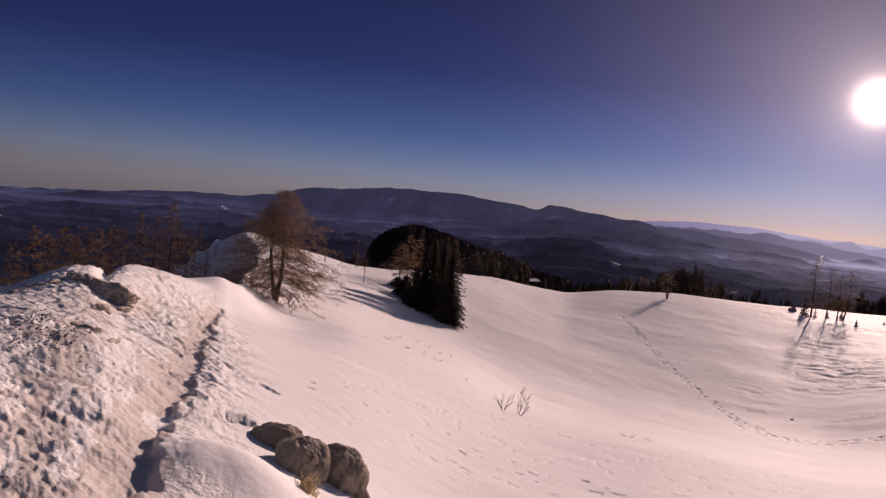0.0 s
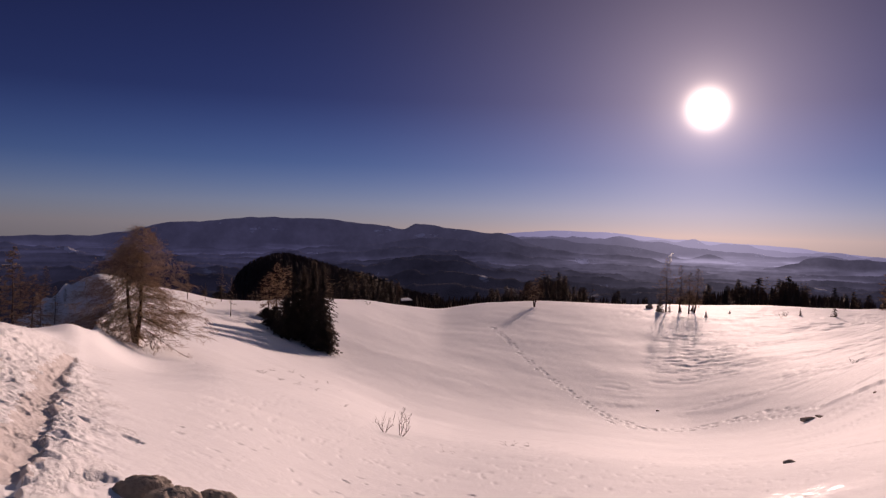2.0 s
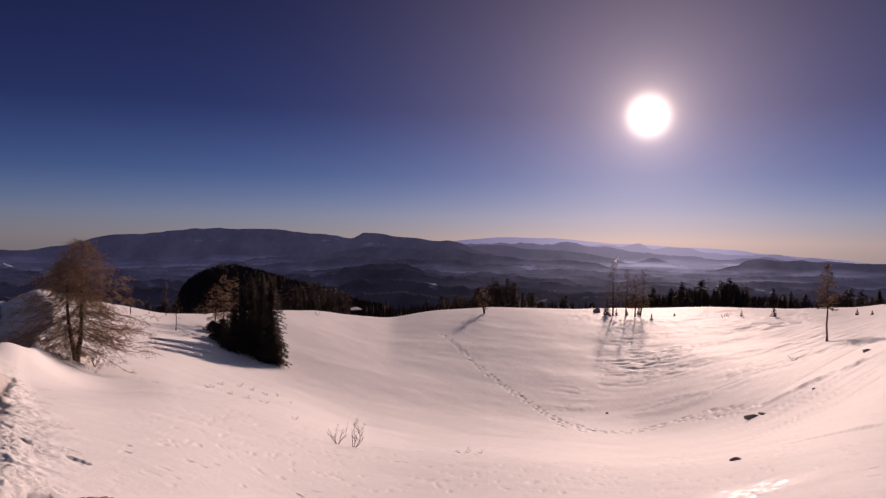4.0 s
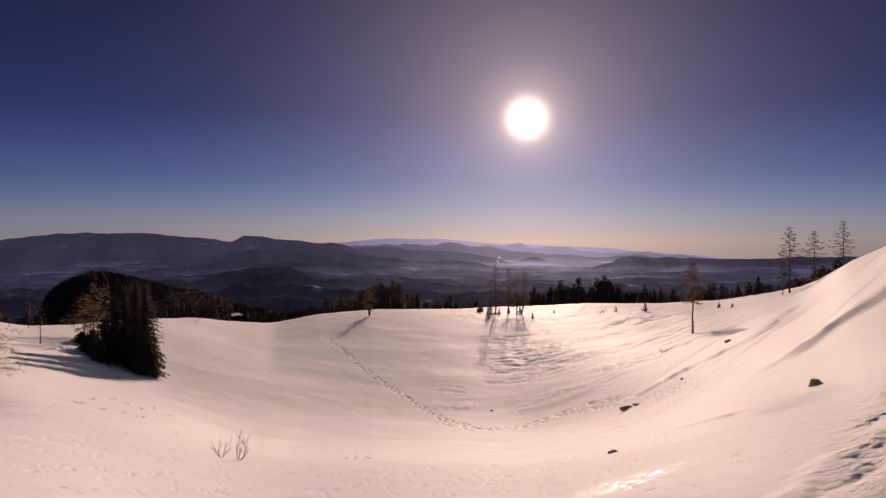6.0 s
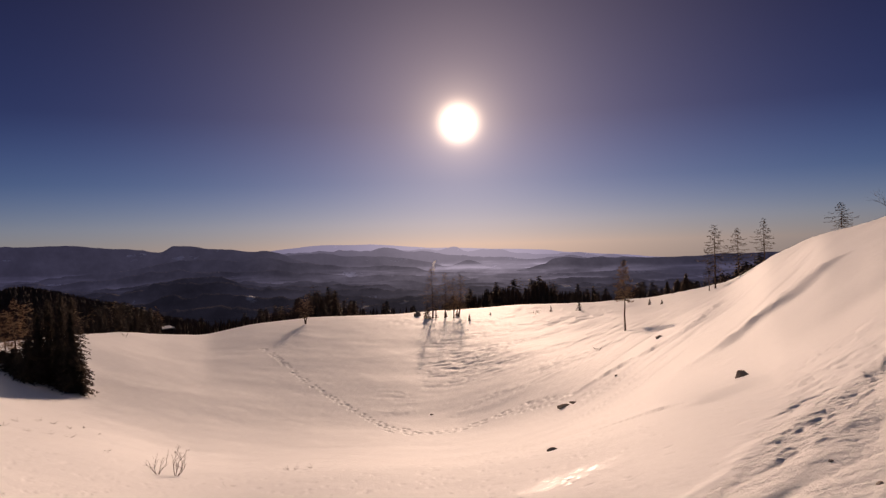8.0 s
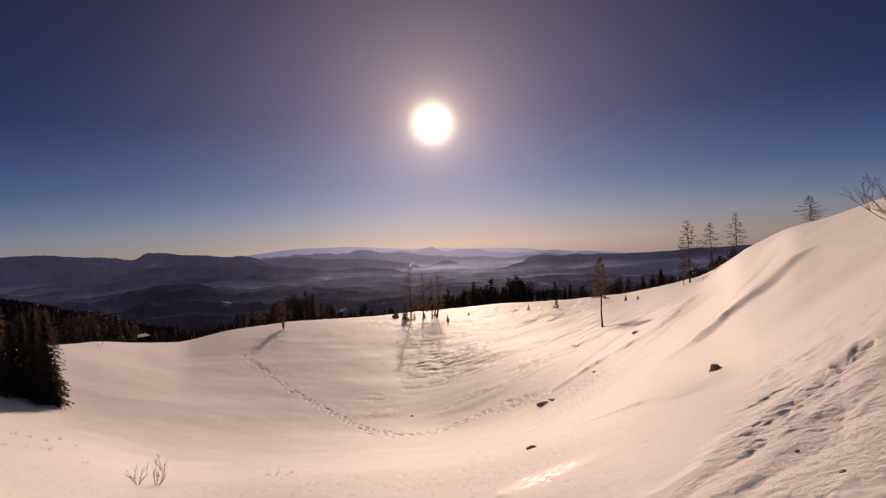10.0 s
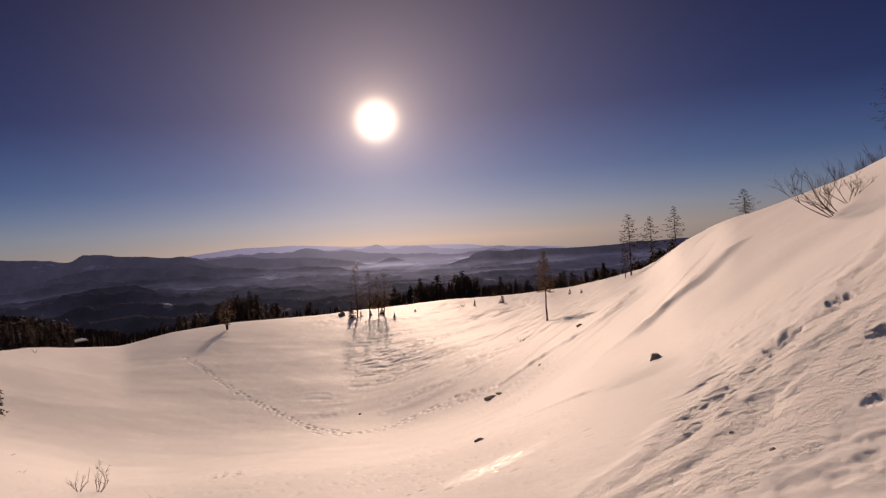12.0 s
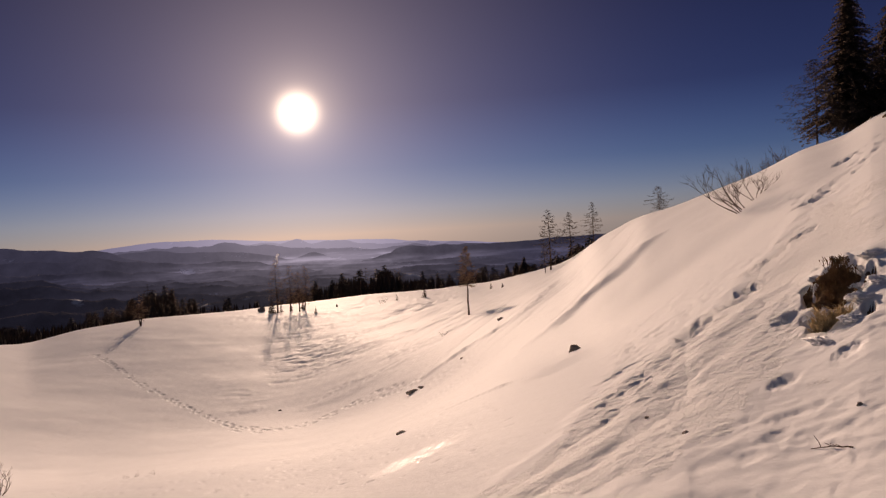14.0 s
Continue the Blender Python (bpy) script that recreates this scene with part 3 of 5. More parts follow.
    if prints:
        for cx, cy, depth, size, head in PRINTS:
            sel = (np.abs(x - cx) < size * 4) & (np.abs(y - cy) < size * 4)
            ex, ey = x[sel] - cx, y[sel] - cy
            lon, lat = ex * math.sin(head) + ey * math.cos(head), ex * math.cos(head) - ey * math.sin(head)
            rad = ((lon / (size * 1.7)) ** 4 + (lat / size) ** 4) ** 0.25 + 0.35 * lattice(ex / size * 1.7 + cx * 9, ey / size * 1.7, 7) + 0.12 * lattice(ex / size * 5 + cx * 9, ey / size * 5, 9)
            z[sel] += depth * 0.8 * (-smooth01(-rad, -1.12, -0.78) * (0.9 + 0.35 * lattice(ex / size * 2.3 + cx, ey / size * 2.3, 10)) + 0.12 * np.exp(-((rad - 1.45) / 0.4) ** 2) * (lattice(ex / size * 2, ey / size * 2 + cx, 8) + 0.3))
    return z


def trodden(x, y):
    """Where feet have broken the crust."""
    az, r = chart(x, y)
    d, s = along(x, y, RUT)
    edge = 0.5 * fbm(x / 0.7, y / 0.7, 3, 131)
    left = (d + edge < 0.45) & (az > -80) & (az < -5) & (r + 2 * edge < 22)
    d3, s3 = along(x, y, TRACK)
    d3 = -d3
    right = (d3 + edge > -0.3) & (d3 + edge < 1.6) & (r + 2 * edge < 16) & (az > 45) & (az < 100)
    left = left & (np.hypot(x - DRIFT[0], y - DRIFT[1]) > 0.5 + 0.3 * edge)
    return left | right


def ground(az, r):
    """A point on the snow."""
    x, y = polar(az, r)
    return Vector((x, y, float(land(az, r)) + float(relief(x, y, False))))


def grid_mesh(name, az, r, z, closed, squeeze=SQUEEZE):
    """A sheet over chart headings az and radii r."""
    A, Rr = np.meshgrid(np.radians(bearing(az)), np.asarray(r) / squeeze, indexing="ij")
    co = np.stack([Rr * np.sin(A), Rr * np.cos(A), z], -1).reshape(-1, 3)
    na, nr = len(az), len(r)
    i, j = np.meshgrid(np.arange(na if closed else na - 1), np.arange(nr - 1), indexing="ij")
    k = (i + 1) % na
    quads = np.stack([i * nr + j, i * nr + j + 1, k * nr + j + 1, k * nr + j], -1).reshape(-1, 4)
    quads = quads[:, ::-1]
    me = bpy.data.meshes.new(name)
    me.vertices.add(len(co))
    me.vertices.foreach_set("co", co.ravel())
    me.loops.add(quads.size)
    me.loops.foreach_set("vertex_index", quads.ravel())
    me.polygons.add(len(quads))
    me.polygons.foreach_set("loop_start", np.arange(0, quads.size, 4))
    me.polygons.foreach_set("use_smooth", np.ones(len(quads), bool))
    me.update(calc_edges=True)
    return me


g_az = np.concatenate([np.arange(-180, -44, 2.5), np.arange(-44, 90, 0.14), np.arange(90, 179, 2.5)])
g_r = np.concatenate([[0.0], np.geomspace(0.3, 1.9, 20), np.unique(np.round(np.concatenate([np.geomspace(2, 44, 370), np.arange(6.4, 9.4, 0.03)]), 3)), np.arange(44.25, 78, 0.25), np.arange(78.3, 96, 0.32), np.geomspace(96.4, 150, 70), np.geomspace(156, 3900, 40)])
GA, GR = np.meshgrid(g_az, g_r, indexing="ij")
GX, GY = polar(GA, GR)
gz = land(GA, GR) + relief(GX, GY) * (GR < 300)
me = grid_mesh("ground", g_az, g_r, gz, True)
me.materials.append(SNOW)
# the ground's far part glows with the same painted haze
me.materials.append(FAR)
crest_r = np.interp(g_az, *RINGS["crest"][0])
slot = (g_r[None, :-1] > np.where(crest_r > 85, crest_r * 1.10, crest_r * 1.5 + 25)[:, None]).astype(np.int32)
me.materials.append(TRODDEN)
me.materials.append(FOREST)
slot = np.where(slot & (g_r[None, :-1] < 850), 3, slot).astype(np.int32)
slot[trodden(GX[:, :-1], GY[:, :-1]) & (GR[:, :-1] < 25)] = 2
px, py, pr = GX[:, :-1], GY[:, :-1], GR[:, :-1]
close = pr < 25
d_rut, d_old = along(px, py, RUT)[0], along(px, py, RUT_OLD)[0]
worn = 0.5 * fbm(px / 0.3, py / 0.3, 3, 181)
slot[close & (slot == 2) & ((np.abs(d_rut + 0.14) < 0.20 + 0.2 * worn) | (np.abs(d_old) < 0.16 + 0.5 * worn))] = 4
slot[close & (hollow_edge(px, py) < 0.86)] = 5
me.materials.append(DIRTY)
me.materials.append(TURF)
me.polygons.foreach_set("material_index", slot.ravel())
tagged(new("ground", me), "wind-packed snow slope round a shallow bowl", "snow field", kind="structure")

# ---- distance: wooded ridges one behind another, (heading, height angle) along each skyline ----


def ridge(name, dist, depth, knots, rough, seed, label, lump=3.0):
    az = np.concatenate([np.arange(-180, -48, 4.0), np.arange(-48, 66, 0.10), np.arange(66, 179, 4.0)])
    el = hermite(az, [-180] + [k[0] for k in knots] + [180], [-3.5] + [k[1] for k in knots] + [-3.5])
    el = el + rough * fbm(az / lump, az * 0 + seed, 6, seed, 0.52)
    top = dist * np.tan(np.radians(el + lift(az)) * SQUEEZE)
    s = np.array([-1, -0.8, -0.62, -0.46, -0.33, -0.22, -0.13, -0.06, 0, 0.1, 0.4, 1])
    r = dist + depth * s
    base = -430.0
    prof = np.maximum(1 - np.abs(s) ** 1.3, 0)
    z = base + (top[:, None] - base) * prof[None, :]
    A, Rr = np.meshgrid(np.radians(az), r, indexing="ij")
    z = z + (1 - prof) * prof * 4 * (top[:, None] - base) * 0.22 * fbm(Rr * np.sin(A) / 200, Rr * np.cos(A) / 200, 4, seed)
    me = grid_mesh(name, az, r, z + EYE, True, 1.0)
    # the ridge's haze is emission of this material
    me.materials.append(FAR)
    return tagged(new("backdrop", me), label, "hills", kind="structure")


ridge("ridge", 4800, 130, [(-60, -2.2), (-35, -1.9), (-20, -1.4), (0, -0.8), (6, -0.45), (8, -0.2), (10, -0.35), (16, -0.5), (19, -0.3), (22.8, -0.12), (25, -0.14), (27, -0.3), (31, -0.6), (41, -0.92), (43.5, -1.2), (55, -1.9), (70, -2.5)], 0.05, 3, "farthest mountain chain, pale with morning haze put in as glow")
ridge("ridge", 4500, 130, [(15, -2.6), (22, -1.6), (26, -1.05), (29, -0.72), (31.3, -0.82), (32.9, -0.5), (34.4, -0.98), (37, -0.8), (38.5, -1.16), (41.4, -1.42), (44.1, -1.25), (45.8, -1.5), (46.7, -1.36), (50, -1.75), (58, -2.4)], 0.09, 8, "far hills over the plain, pale with mist put in as glow", 1.6)
ridge("ridge", 4150, 130, [(10, -2.0), (14, -1.2), (18, -0.75), (22, -0.6), (26, -0.62), (30, -0.95), (32, -1.2), (36, -1.5), (40, -1.7), (43, -1.55), (47, -1.8), (52, -2.0), (60, -2.6)], 0.13, 13, "pale hills with fog put in as glow at their feet", 1.8)
ridge("ridge", 3800, 130, [(14, -3.4), (17, -1.6), (19.2, -0.85), (21.7, -0.95), (24.6, -1.2), (28.4, -1.5), (30.7, -1.94), (32.4, -2.3), (33.5, -1.95), (34.3, -1.70), (35.2, -2.0), (35.9, -2.4), (38, -2.6), (40.5, -2.5), (41.8, -1.75), (43, -1.62), (44.6, -1.75), (46, -1.62), (49, -1.72), (52, -1.7), (56, -1.6), (62, -2.4)], 0.07, 17, "blue hills over the plain with haze put in as glow", 1.8)
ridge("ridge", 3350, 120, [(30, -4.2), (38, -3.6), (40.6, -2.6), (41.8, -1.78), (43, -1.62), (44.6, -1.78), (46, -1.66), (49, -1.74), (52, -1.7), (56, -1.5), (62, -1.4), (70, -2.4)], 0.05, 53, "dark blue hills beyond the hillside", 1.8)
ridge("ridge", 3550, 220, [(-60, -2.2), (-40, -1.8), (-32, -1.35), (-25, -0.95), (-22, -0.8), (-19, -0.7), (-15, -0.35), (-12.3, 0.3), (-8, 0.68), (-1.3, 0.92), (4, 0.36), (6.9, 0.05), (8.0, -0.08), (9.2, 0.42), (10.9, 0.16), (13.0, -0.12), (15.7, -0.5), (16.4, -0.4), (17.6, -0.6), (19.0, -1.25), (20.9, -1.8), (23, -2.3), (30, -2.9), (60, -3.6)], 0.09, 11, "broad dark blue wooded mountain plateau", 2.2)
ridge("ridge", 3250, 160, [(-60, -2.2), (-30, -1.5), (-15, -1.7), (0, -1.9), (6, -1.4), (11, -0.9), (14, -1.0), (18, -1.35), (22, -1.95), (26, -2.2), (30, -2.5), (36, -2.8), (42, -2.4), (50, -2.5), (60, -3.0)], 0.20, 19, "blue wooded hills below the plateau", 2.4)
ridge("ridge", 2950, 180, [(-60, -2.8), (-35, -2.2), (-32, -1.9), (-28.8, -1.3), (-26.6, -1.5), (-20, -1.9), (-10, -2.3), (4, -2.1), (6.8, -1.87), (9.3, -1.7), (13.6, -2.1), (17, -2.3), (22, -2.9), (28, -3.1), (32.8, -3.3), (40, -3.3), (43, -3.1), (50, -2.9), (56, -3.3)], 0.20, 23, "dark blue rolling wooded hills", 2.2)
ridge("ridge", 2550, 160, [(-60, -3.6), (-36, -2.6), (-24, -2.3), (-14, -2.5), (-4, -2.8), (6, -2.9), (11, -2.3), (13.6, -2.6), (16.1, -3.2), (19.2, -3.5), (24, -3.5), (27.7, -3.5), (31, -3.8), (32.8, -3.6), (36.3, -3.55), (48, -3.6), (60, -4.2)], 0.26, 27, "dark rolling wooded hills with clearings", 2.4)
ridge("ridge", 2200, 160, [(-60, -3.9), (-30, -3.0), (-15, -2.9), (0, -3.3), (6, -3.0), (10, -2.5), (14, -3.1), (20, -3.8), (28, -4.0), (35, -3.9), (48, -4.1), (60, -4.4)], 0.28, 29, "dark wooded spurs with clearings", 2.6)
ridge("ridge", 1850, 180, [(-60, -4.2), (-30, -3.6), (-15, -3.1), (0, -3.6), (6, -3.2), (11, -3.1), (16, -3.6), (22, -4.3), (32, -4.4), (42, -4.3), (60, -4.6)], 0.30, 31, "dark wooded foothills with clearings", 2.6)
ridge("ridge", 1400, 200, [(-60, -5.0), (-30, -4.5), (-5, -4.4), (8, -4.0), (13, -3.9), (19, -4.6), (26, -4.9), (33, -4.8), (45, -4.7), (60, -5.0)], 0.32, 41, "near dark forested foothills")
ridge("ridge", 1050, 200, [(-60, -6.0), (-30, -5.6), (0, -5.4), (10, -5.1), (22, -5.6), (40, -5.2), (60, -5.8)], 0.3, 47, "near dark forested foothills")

# ---- things ----


def part(name, bm, material, parent, label=""):
    me = bpy.data.meshes.new(name)
    bm.to_mesh(me)
    bm.free()
    me.materials.append(material)
    ob = new(name, me)
    ob.parent = parent
    return tagged(ob, label)


def part_pydata(name, verts, faces, material, parent, label="", smooth=False):
    me = bpy.data.meshes.new(name)
    me.from_pydata(verts, [], faces)
    if smooth:
        me.polygons.foreach_set("use_smooth", np.ones(len(faces), bool))
    me.materials.append(material)
    ob = new(name, me)
    ob.parent = parent
    return tagged(ob, label)


def limb(verts, faces, points, radii, sides=5):
    """A tapered tube along points."""
    start = len(verts)
    for k, p in enumerate(points):
        q = points[min(k + 1, len(points) - 1)] - points[max(k - 1, 0)]
        q = q.normalized() if q.length > 1e-6 else Vector((0, 0, 1))
        u = q.orthogonal().normalized()
        v = q.cross(u)
        for s in range(sides):
            a = 2 * math.pi * s / sides
            verts.append(p + (u * math.cos(a) + v * math.sin(a)) * radii[k])
    for k in range(len(points) - 1):
        for s in range(sides):
            a, b = start + k * sides + s, start + k * sides + (s + 1) % sides
            faces.append((a, b, b + sides, a + sides))
    faces.append(tuple(start + (len(points) - 1) * sides + s for s in range(sides)))


def spruce(name, height, spread, rng, boughs=200, label="", low=0.04, fine=0.13, ragged=0.28, taper=0.8):
    """A spruce: a tapered trunk and drooping boughs of needle sprays, thinning to a ragged point."""
    tree = tagged(new(name), label, "tree")
    v, f = [], []
    lean = Vector((rng.uniform(-0.02, 0.02), rng.uniform(-0.02, 0.02), 0))
    spine = lambda t: Vector((0, 0, height * t)) + lean * height * t * t
    limb(v, f, [spine(t) for t in (-0.05, 0.15, 0.4, 0.7, 0.99)], [height * 0.016 * k for k in (1.3, 0.95, 0.7, 0.4, 0.05)], 7)
    part_pydata("trunk", v, f, BARK, tree, "", True)
    v, f = [], []
    for k in range(boughs):
        t = low + (0.985 - low) * (k + rng.random()) / boughs
        t = 1 - (1 - t) ** 0.92
        reach = spread * ((1 - t) ** taper * rng.uniform(0.84 - ragged, 0.84 + ragged) + 0.02)
        a = k * 2.39996 + rng.uniform(-0.5, 0.5)
        out, side = Vector((math.cos(a), math.sin(a), 0)), Vector((-math.sin(a), math.cos(a), 0))
        steps = max(3, int(reach / (spread * fine * (0.4 + 0.6 * (1 - t)))) + 1)
        rise, droop = rng.uniform(0.0, 0.22), rng.uniform(0.30, 0.55)
        for q in range(steps):
            g = (q + rng.uniform(0.3, 0.9)) / steps
            c = spine(t) + out * reach * g + Vector((0, 0, reach * (rise * g - droop * g * g)))
            w = spread * fine * rng.uniform(0.75, 1.5) * (1.15 - 0.45 * g) * (0.4 + 0.6 * (1 - t))
            for sgn in (-1, 1):
                tip = c + side * sgn * w * rng.uniform(0.7, 1.2) + out * w * rng.uniform(0.3, 1.0) - Vector((0, 0, w * rng.uniform(0.1, 0.9)))
                i = len(v)
                v += [c + Vector((0, 0, w * 0.16)), c + out * w * 0.8 - Vector((0, 0, w * 0.1)), tip, c - out * w * 0.25 - Vector((0, 0, w * rng.uniform(0.2, 0.6)))]
                f += [(i, i + 1, i + 2), (i, i + 2, i + 3)]
    tagged(part_pydata("crown", v, f, NEEDLE, tree, "dark green needles"), kind="stuff")
    return tree


def larch(name, height, spread, rng, boughs=60, twigs=12, label="", low=0.15, stems=((0.0, 0.0),), peak=0.25, wood=None, thick=0.016, fuzz=2, stout=1.0, full=1.15, sag=1.0):
    """A leafless winter larch: one or more stems, long fine boughs that sag and lift at the tips, a haze of brown twigs."""
    tree = tagged(new(name), label, "tree")
    wv, wf, tv, tf = [], [], [], []
    for lx, ly in stems:
        v, f = [], []
        bend = [Vector((rng.uniform(-1, 1), rng.uniform(-1, 1), 0)) * height * 0.008 for _ in range(6)]

        def spine(t, lx=lx, ly=ly, bend=bend):
            k = min(4, int(t * 5))
            b = bend[k].lerp(bend[k + 1], t * 5 - k)
            return Vector((lx * math.sin(min(t, 0.5) * math.pi), ly * math.sin(min(t, 0.5) * math.pi), height * t)) + b * min(1, t * 4)
        stem = 1.0 if (lx, ly) == tuple(stems[0]) else 0.86
        ts = [-0.03, 0.0, 0.03, 0.1, 0.2, 0.35, 0.5, 0.65, 0.8, 0.92, 1.0]
        limb(v, f, [spine(max(t, 0) * stem) + Vector((0, 0, min(t, 0) * height)) for t in ts], [height * thick * (1.35 if t < 0.02 else 1.04 - t) for t in ts], 8)
        part_pydata("trunk", v, f, BARK, tree, "", True)
        for k in range(boughs):
            t = low + (1 - low) * (k + rng.random()) / boughs
            shape = min(1.0, 0.55 + (t - low) / max(peak, 0.01) * 0.45) * (1 - max(0, (t - low - peak) / (1 - low - peak)) ** full) + 0.05
            reach = spread * shape * rng.uniform(0.6, 1.1)
            a = k * 2.39996 + rng.uniform(-0.6, 0.6)
            out, side = Vector((math.cos(a), math.sin(a), 0)), Vector((-math.sin(a), math.cos(a), 0))
            droop, lift, sway = sag * rng.uniform(0.25, 0.55) * (1.1 - t), rng.uniform(0.1, 0.3), rng.uniform(-0.2, 0.2)
            at = lambda g: spine(t * stem) + out * reach * g + side * sway * reach * g * g + Vector((0, 0, reach * (-droop * g + lift * g ** 3)))
            limb(wv, wf, [at(g) for g in (0, 0.25, 0.5, 0.75, 1.0)], [height * 0.0034 * stout * q * (1.15 - 0.6 * t) for q in (1.0, 0.8, 0.6, 0.42, 0.15)], 4)
            for q in range(max(3, int(twigs * (0.3 + 0.7 * min(shape, 1.0))))):
                g = rng.uniform(0.15, 1.0)
                c = at(g)
                length = spread * rng.uniform(0.08, 0.24) * (1.15 - 0.5 * g)
                d = (side * rng.choice((-1, 1)) * rng.uniform(0.4, 1) + out * rng.uniform(0.2, 0.9) + Vector((0, 0, rng.uniform(-0.9, 0.2)))).normalized()
                limb(tv, tf, [c, c + d * length * 0.55 + Vector((0, 0, -0.04 * length)), c + d * length], [height * 0.0017 * stout, height * 0.0013 * stout, height * 0.0005], 3)
                for _ in range(fuzz):
                    b = c + d * length * rng.uniform(0.2, 0.95)
                    e = Vector((rng.uniform(-1, 1), rng.uniform(-1, 1), rng.uniform(-1, 0.7))).normalized() * length * rng.uniform(0.25, 0.5)
                    limb(tv, tf, [b, b + e], [height * 0.0012 * stout, height * 0.0005], 3)
    tagged(part_pydata("branchwork", wv, wf, BARK, tree), kind="stuff")
    tagged(part_pydata("fine_crown", tv, tf, wood or TWIG, tree, "fine leafless brown twigs"), kind="stuff")
    return tree


def shrub(name, height, spread, rng, stems=6, label="", lean=(0, 0), depth=3, wood=None):
    """A bare bush: stems that fork again and again."""
    bush = tagged(new(name), label, "bush")
    v, f = [], []

    def grow(p, d, length, rad, level):
        pts, q = [p], p
        for _ in range(3):
            d = (d + Vector((rng.uniform(-1, 1), rng.uniform(-1, 1), rng.uniform(-0.3, 0.6))) * 0.22).normalized()
            q = q + d * length / 3
            pts.append(q)
        limb(v, f, pts, [rad, rad * 0.85, rad * 0.7, rad * 0.5], 4 if level else 5)
        if level < depth:
            for _ in range(rng.choice((2, 3, 3))):
                s = rng.choice((1, 2, 3))
                e = (d + Vector((rng.uniform(-1, 1), rng.uniform(-1, 1), rng.uniform(-0.4, 0.8))) * 0.75).normalized()
                grow(pts[s], e, length * rng.uniform(0.5, 0.75), rad * 0.55, level + 1)
    for k in range(stems):
        a = 2 * math.pi * (k + rng.random()) / stems
        d = Vector((math.cos(a) * spread + lean[0], math.sin(a) * spread + lean[1], height)).normalized()
        grow(Vector((math.cos(a), math.sin(a), -0.08)) * 0.05 * height, d, height * rng.uniform(0.45, 0.62), height * 0.013, 0)
    part_pydata("branchwork", v, f, wood or GREYTWIG, bush)
    return bush


def stone(name, size, rng, label, squash=(1, 1, 0.8), material=None, category="rock", levels=4, rough=0.16, cuts=8):
    """A weathered block: a ball cut by several planes, worn and pitted."""
    bm = bmesh.new()
    bmesh.ops.create_icosphere(bm, subdivisions=levels, radius=1.0)
    cuts = [(Vector((rng.uniform(-1, 1), rng.uniform(-1, 1), rng.uniform(-0.5, 1))).normalized(), rng.uniform(0.55, 0.85) + (0.1 if cuts < 8 else 0)) for _ in range(cuts)]
    off = Vector((rng.uniform(0, 50), rng.uniform(0, 50), rng.uniform(0, 50)))
    for p in bm.verts:
        for n, d in cuts:
            over = p.co.dot(n) - d
            if over > 0:
                p.co -= n * over * 0.88
        k = noise.fractal(p.co * 1.6 + off, 1.0, 2.0, 5)
        crack = abs(noise.noise(p.co * Vector((3.0, 3.0, 1.2)).length * 0.7 + off))
        p.co *= 1 + rough * k - rough * 0.9 * max(0, 0.12 - crack) / 0.12
        p.co = Vector((p.co.x * squash[0], p.co.y * squash[1], p.co.z * squash[2])) * size
    me = bpy.data.meshes.new(name)
    bm.to_mesh(me)
    bm.free()
    me.materials.append(material or ROCK)
    for poly in me.polygons:
        poly.use_smooth = levels > 2
    return tagged(new(name, me), label, category)


def place(ob, az, r, turn=0.0, scale=1.0, sink=0.03, tilt=(0.0, 0.0)):
    p = ground(az, r)
    ob.matrix_basis = Matrix.Translation(p - Vector((0, 0, sink))) @ Euler((tilt[0], tilt[1], turn)).to_matrix().to_4x4() @ Matrix.Scale(scale, 4)
    return ob


def rise_to(az, r, top):
    """Height of a tree at that spot whose tip stands at the height angle top."""
    return r * math.tan(radians(top + lift(az))) + EYE - ground(az, r).z


# the old larch with two stems beside the path
rng = random.Random(11)
h = rise_to(-14.3, 36.8, 0.2)
place(larch("larch", h, 4.6, rng, 84, 34, "leafless brown larch with two stems on the snow slope", 0.20, ((0.25, 0.0), (-0.42, -0.15)), 0.12, thick=0.021, fuzz=5, stout=0.62, full=1.15, sag=1.5), -14.3, 36.8, radians(14), sink=0.1)
place(shrub("bush", 0.9, 0.5, rng, 5, "thin bare bush growing at the larch's foot"), -13.0, 36.4)
place(shrub("bush", 0.8, 0.6, rng, 5, "thin bare bush growing at the larch's foot"), -15.6, 36.2)

# dark spruces and a larch on the edge of the bowl
rng = random.Random(4)
GROUP = "spruces on the bowl's edge"
dense, low = "dark dense spruce on the edge of the snow bowl", "low bushy spruce in the snow"
for az, r, top, spread, n, text in ((0.95, 62, -3.1, 1.55, 560, dense), (0.2, 63.5, -2.8, 1.6, 560, dense), (1.65, 62, -7.2, 0.9, 200, low), (-0.6, 65, -3.2, 1.5, 460, dense),
                                    (-1.4, 64, -3.9, 1.5, 420, dense), (-2.2, 63, -6.0, 1.6, 320, low), (-3.1, 65, -6.9, 1.6, 280, low), (-3.9, 68, -7.0, 1.2, 200, low)):
    tagged(place(spruce("spruce", rise_to(az, r, top), spread, rng, n, text, 0.02, 0.13, 0.55, 0.5), az, r, rng.random()), group=GROUP)
for az, r, top in ((-2.1, 68, -3.4), (-3.0, 70, -3.1), (-3.7, 71, -3.9)):
    place(larch("larch", rise_to(az, r, top), 2.3, rng, 44, 20, "leafless brown larch among dark spruces", 0.2, thick=0.014, stout=1.4), az, r)

